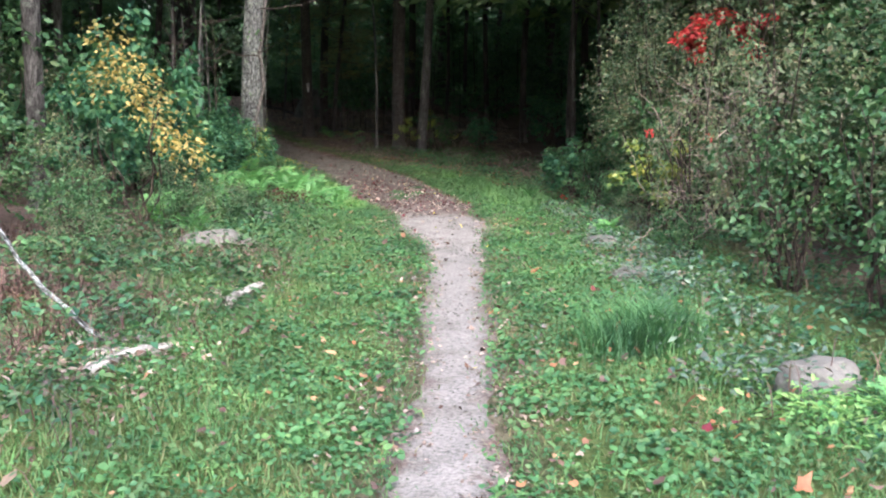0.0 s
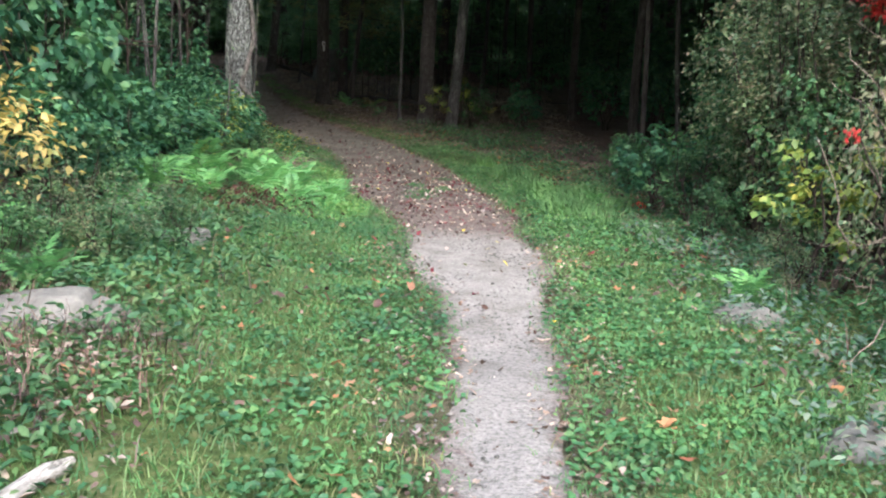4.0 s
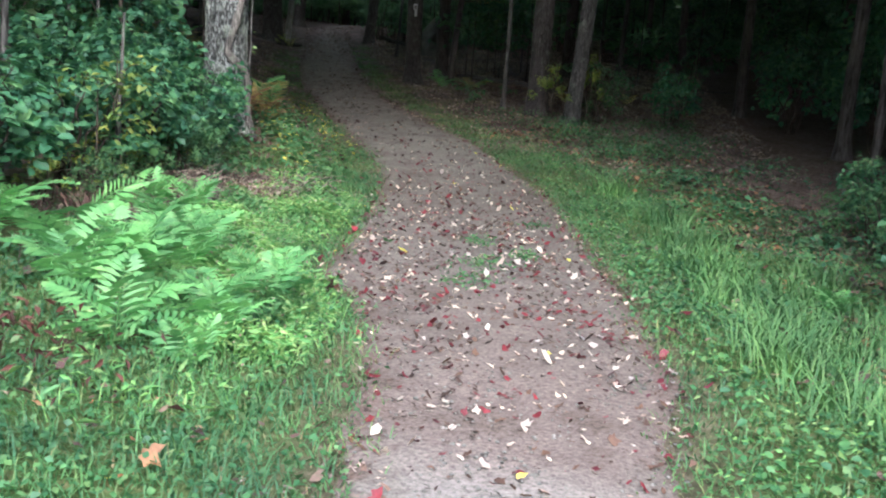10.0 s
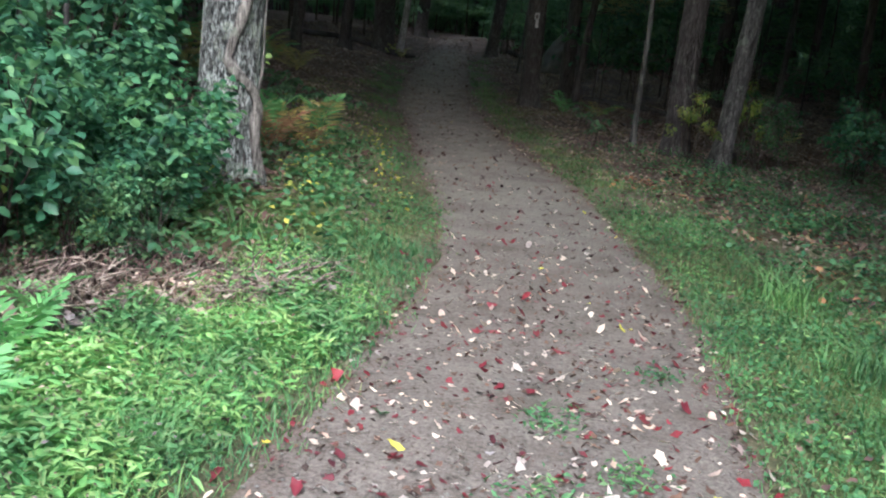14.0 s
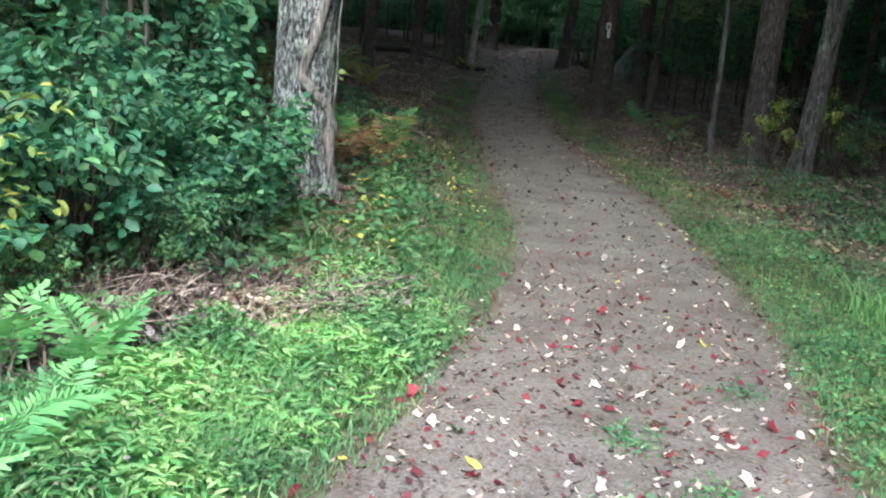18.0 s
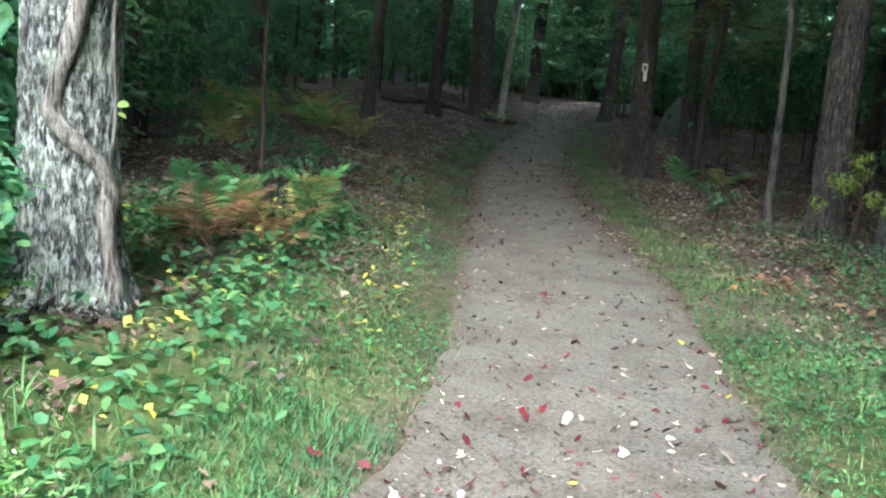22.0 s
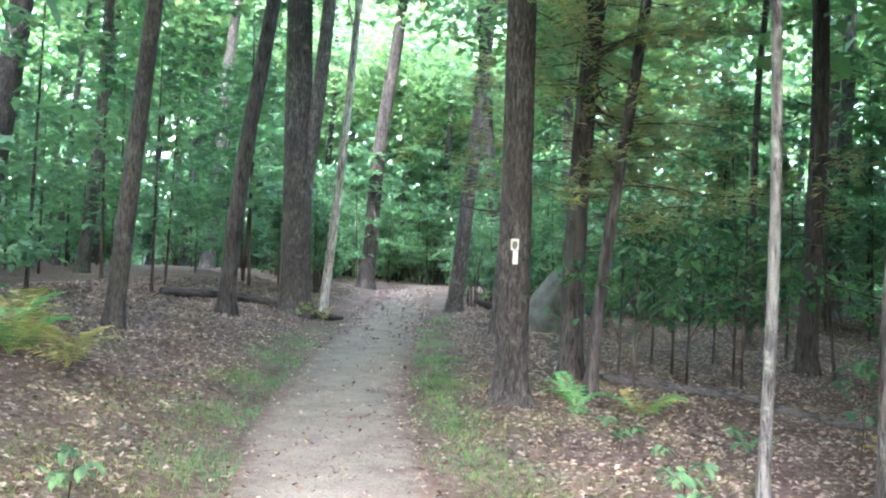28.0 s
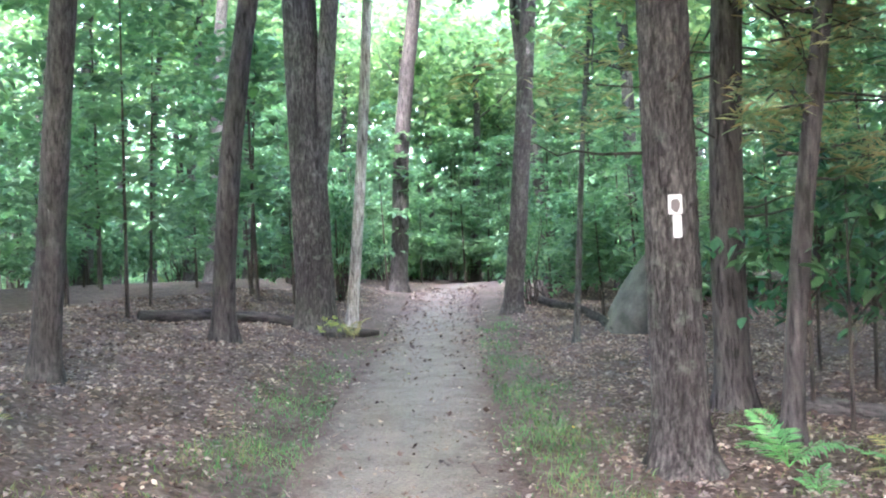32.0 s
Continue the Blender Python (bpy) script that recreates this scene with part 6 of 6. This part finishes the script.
stuff("path_debris", *leaf_blades(P + TRAIL_LIFT, .02, gr, .3, .4, .0), M_FALL_BROWN, "fine dark bits of leaf and twig on the path", "leaf debris")
P = scatter(30000, -12.5, -1.5, 23, 50, lambda x, y: on_trail(x, y) * np.clip(patchy(x, y, 2.9) * 2.2 - .6, .08, 1) * np.interp(off_trail(x, y)[0], [-.7, -.05], [.25, 1.6]), gr)
stuff("fallen_brown_leaves", *lobed_leaves(P + TRAIL_LIFT, .05, gr), M_LITTER, "tan and brown leaves on the wood path", "fallen leaves")
P = scatter(700, -8, .8, 2, 32, lambda x, y: on_trail(x, y) * .3, gr)
stuff("fallen_pale_leaves", *lobed_leaves(P + TRAIL_LIFT, .05, gr), M_FALL_PALE, "sparse pale leaves on the path", "fallen leaves")


def pebbles(P, size, r):
    """Little angular stones: eight-sided lumps pressed into the path."""
    n = len(P)
    ring = np.array([[1, 0, 0], [0, 1, 0], [-1, 0, 0], [0, -1, 0], [0, 0, 1], [0, 0, -1]], float)
    sc = size * r.uniform(.4, 1.3, (n, 1, 1)) * r.uniform(.6, 1.2, (n, 6, 3)) * [1, 1, .6]
    a = r.uniform(0, 6.28, n)
    c, s_ = np.cos(a)[:, None], np.sin(a)[:, None]
    V = ring[None] * sc
    V = np.stack([V[..., 0] * c - V[..., 1] * s_, V[..., 0] * s_ + V[..., 1] * c, V[..., 2]], -1) + P[:, None]
    tri = np.array([[0, 1, 4], [1, 2, 4], [2, 3, 4], [3, 0, 4], [1, 0, 5], [2, 1, 5], [3, 2, 5], [0, 3, 5]])
    return V.reshape(-1, 3), (np.arange(n)[:, None, None] * 6 + tri[None]).reshape(-1, 3)


P = scatter(16000, -2, 1, 1.5, 22, lambda x, y: on_trail(x, y) * np.interp(y, [2, 9, 10, 13.5, 15, 22], [.5, .5, 1, 1, .3, .12]), gr)
stuff("gravel", *pebbles(P + [[0, 0, .012]], .011, gr), M_STONE_PALE, "fine grey gravel and pebbles on the path", "gravel")
P = scatter(5200, -2, 1, 1.5, 22, lambda x, y: on_trail(x, y) * np.interp(y, [2, 9, 10, 13.5, 15, 22], [.5, .5, 1, 1, .3, .12]), gr)
stuff("gravel", *pebbles(P + [[0, 0, .012]], .013, gr), M_STONE, "darker pebbles on the path", "gravel")
P = scatter(220, -8, 2.5, 2, 36, lambda x, y: .5 * (off_trail(x, y)[0] < 1.3), gr)
stuff("fallen_yellow_leaves", *lobed_leaves(P + [[0, 0, .02]], .05, gr), M_FALL_YELLOW, "scattered yellow leaves", "fallen leaves")
P = scatter(9000, -5, 3, 2, 26, lambda x, y: verge(x, y) * np.clip(1.25 - patchy(x, y, 1.2) * 1.6, .1, 1), gr)
stuff("fallen_brown_leaves", *lobed_leaves(P + [[0, 0, .04]], .048, gr), M_STALK, "dry tan leaves caught in the grass", "fallen leaves")
P = scatter(260, -4.4, 3, 2, 24, lambda x, y: verge(x, y) * np.interp(y, [8, 16, 22], [.35, .8, 1]), gr)
stuff("fallen_red_leaves", *lobed_leaves(P + [[0, 0, .05]], .065, gr), M_FALL_RED, "red leaves caught in the grass", "fallen leaves")


P = scatter(2600, -4, 3, 2, 14, lambda x, y: np.clip(patchy(x, y, 1.8) * 2 - .8, 0, 1) * (off_trail(x, y)[0] > -.3) * verge(x, y), gr)
stuff("fallen_brown_leaves", *lobed_leaves(P + [[0, 0, .035]], .055, gr), M_TAN, "orange-brown dry leaves on the grass", "fallen leaves")
P = scatter(260, -3, 2.6, 2, 13, lambda x, y: verge(x, y) * .5, gr)
stuff("fallen_red_leaves", *lobed_leaves(P + [[0, 0, .05]], .058, gr), M_ORANGE, "orange-red maple leaves lying in the grass", "fallen leaves")
P = scatter(9000, -3.4, -1.35, 6.2, 12.5, lambda x, y: np.clip((off_trail(x, y)[0] - 1.0) / .5, 0, 1) * np.clip(patchy(x, y, 1.6) * 1.9 - .4, .1, 1) * (np.hypot(x + 2.2, y - 9.0) > .34), gr)
P[:, 2] += gr.uniform(.02, .22, len(P)) * (.5 + patchy(P[:, 0], P[:, 1], 2.2))
stuff("weeds", *leaf_blades(P, .06, gr, .5, .5, .1, None, True), M_SHRUB, "leafy green weeds round a sunken boulder", "weeds")
P = np.c_[gr.normal(1.85, .2, 600), gr.normal(4.1, .3, 600)]
P = np.c_[P, land(P[:, 0], P[:, 1]) + gr.uniform(.02, .18, 600)]
stuff("lush_herbs", *leaf_blades(P, .05, gr, .4, .45, .1, None, True), M_LUSH, "patch of bright leafy herbs beside a stone", "herbs")
P = scatter(6000, -13, -6, 37, 50, lambda x, y: on_trail(x, y) * np.interp(y, [36, 41, 46], [.05, .6, 1]), gr)
stuff("fallen_brown_leaves", *lobed_leaves(P + TRAIL_LIFT, .06, gr), M_FALL_BROWN, "reddish leaf litter covering the path at the rise", "fallen leaves")


P = scatter(14000, -1.5, 1.6, 1.5, 13.5, lambda x, y: (np.abs(off_trail(x, y)[0] - .1) < .26) * np.clip(patchy(x, y, 3.4) * 2.4 - .7, 0, 1), gr)
stuff("fallen_brown_leaves", *lobed_leaves(P + [[0, 0, .014]], .032, gr), M_LITTER, "crumbled tan leaves along the path's edge", "fallen leaves")


def floor_of_wood(x, y):
    d, left = off_trail(x, y)
    k = np.clip((d - .35) / .5, 0, 1)
    return k * np.interp(y, [21, 26, 30], [.15, .8, 1])


P = scatter(160000, -14, 2.5, 22, 52, lambda x, y: floor_of_wood(x, y) * np.clip(1.3 - .06 * np.maximum(0, y - 32), .3, 1), gr)
stuff("leaf_litter", *leaf_blades(P + [[0, 0, .012]], .062, gr, .4, .6, .0), M_LITTER, "thick litter of dry pinkish-brown oak leaves", "leaf litter")

P = scatter(15000, -5.4, -2.3, 17.6, 24.5, lambda x, y: np.clip(off_trail(x, y)[0] - .35, 0, 1) * np.clip(1.4 - patchy(x, y, 2.6) * 2.2, 0, 1), gr)
stuff("leaf_litter", *lobed_leaves(P + [[0, 0, .03]], .05, gr), M_STALK, "dry pinkish-brown leaves among herbs at the pale tree", "leaf litter")

P = scatter(34000, -10.5, -1, 25, 44, lambda x, y: np.exp(-((off_trail(x, y)[0] - .1) / .22) ** 2) * np.clip(patchy(x, y, 2.3) * 2 - .5, .05, 1) * .6, gr)
stuff("leaf_litter", *leaf_blades(P + [[0, 0, .016]], .055, gr, .4, .6, .0), M_LITTER, "dry oak leaves drifted along the path's edges", "leaf litter")

# single leaves that stand out on the path
for x, y, s, mat, label in ((-.92, 18.29, .11, M_FALL_PALE, "large pale upturned maple leaf on the path"), (-.99, 17.34, .1, M_FALL_PALE, "pale curled leaf on the path"),
                            (-.49, 17.06, .1, M_FALL_PALE, "pale fallen leaf on the path"), (-1.19, 15.96, .1, M_FALL_PALE, "pale fallen leaf on the path"),
                            (-1.32, 17.12, .1, M_FALL_YELLOW, "yellow fallen leaf on the path"), (-1.5, 17.41, .13, M_HERB, "green fallen leaf on the path"),
                            (-.76, 19.31, .08, M_FALL_YELLOW, "small yellow leaf on the path"), (-1.5, 18.83, .11, M_FALL_RED, "dark red fallen leaf on the path"),
                            (-1.42, 18.9, .12, M_FALL_RED, "dark red fallen leaf on the path"), (-.32, 14.12, .08, M_FALL_RED, "red fallen leaf on the path"),
                            (-2.12, 21.54, .1, M_FALL_RED, "dark red fallen leaf on the path"), (.99, 12.16, .12, M_FALL_RED, "scarlet leaf lying in grass")):
    z = gz(x, y) + (.07 if x > .9 else .008)
    ob = part("fallen_leaf", mesh_of("fallen_leaf", *lobed_leaves(np.zeros((1, 3)), np.array([s * .85]), gr, False)), mat)
    ob.matrix_basis = pose(x, y, z)
    tagged(ob, label, "leaf", "single leaves on the path")

# ---------------------------------------------------------------- far woods all round (uncounted)
fw = np.random.default_rng(77)
chunks = []
for k in range(230):
    a = fw.uniform(0, 6.28)
    q = fw.uniform(46, 95)
    x, y = q * math.cos(a) - 4, q * math.sin(a) + 26
    if y < -8:
        continue
    hh = fw.uniform(10, 17)
    t = np.linspace(0, 1, 5)[:, None]
    chunks.append(tube(np.array([[x, y, gz(x, y) - .3]]) + t * np.array([[fw.normal(.3, .5), fw.normal(0, .5), hh]]), fw.uniform(.12, .26) * (1.05 - .7 * t[:, 0]), 7))
ob = part("far_trunks", mesh_of("far_trunks", *join(chunks)), M_BARK)
tagged(ob, "far tree trunks closing the wood", "far woods", kind="stuff")
n = 160000
a = np.where(fw.uniform(0, 1, n) < .5, fw.uniform(0, 2 * np.pi, n), fw.uniform(.6, 2.7, n))
q = fw.uniform(44, 90, n)
x, y = q * np.cos(a) - 4, q * np.sin(a) + 26
z = land(x, y) + fw.uniform(0, 1, n) ** 1.3 * 14 + .2
k = (patchy(x, y, .35) + .3 * np.sin(z * 1.7 + x) > .18) & (y > -12)
stuff("far_foliage", *leaf_blades(np.stack([x, y, z], 1)[k], .63, fw, .4, .62), M_CANOPY, "far green foliage closing the wood", "far woods")
n = 80000
a = fw.uniform(.55, 3.3, n)
q = fw.uniform(42, 74, n)
x, y = q * np.cos(a) - 4, q * np.sin(a) + 26
z = land(x, y) + fw.uniform(0, 1, n) * 7 + .1
k = (patchy(x, y, .5) > .12) & (y > 24)
stuff("far_undergrowth", *leaf_blades(np.stack([x, y, z], 1)[k], .6, fw, .4, .62), M_UNDER, "far green undergrowth closing the wood", "far woods")
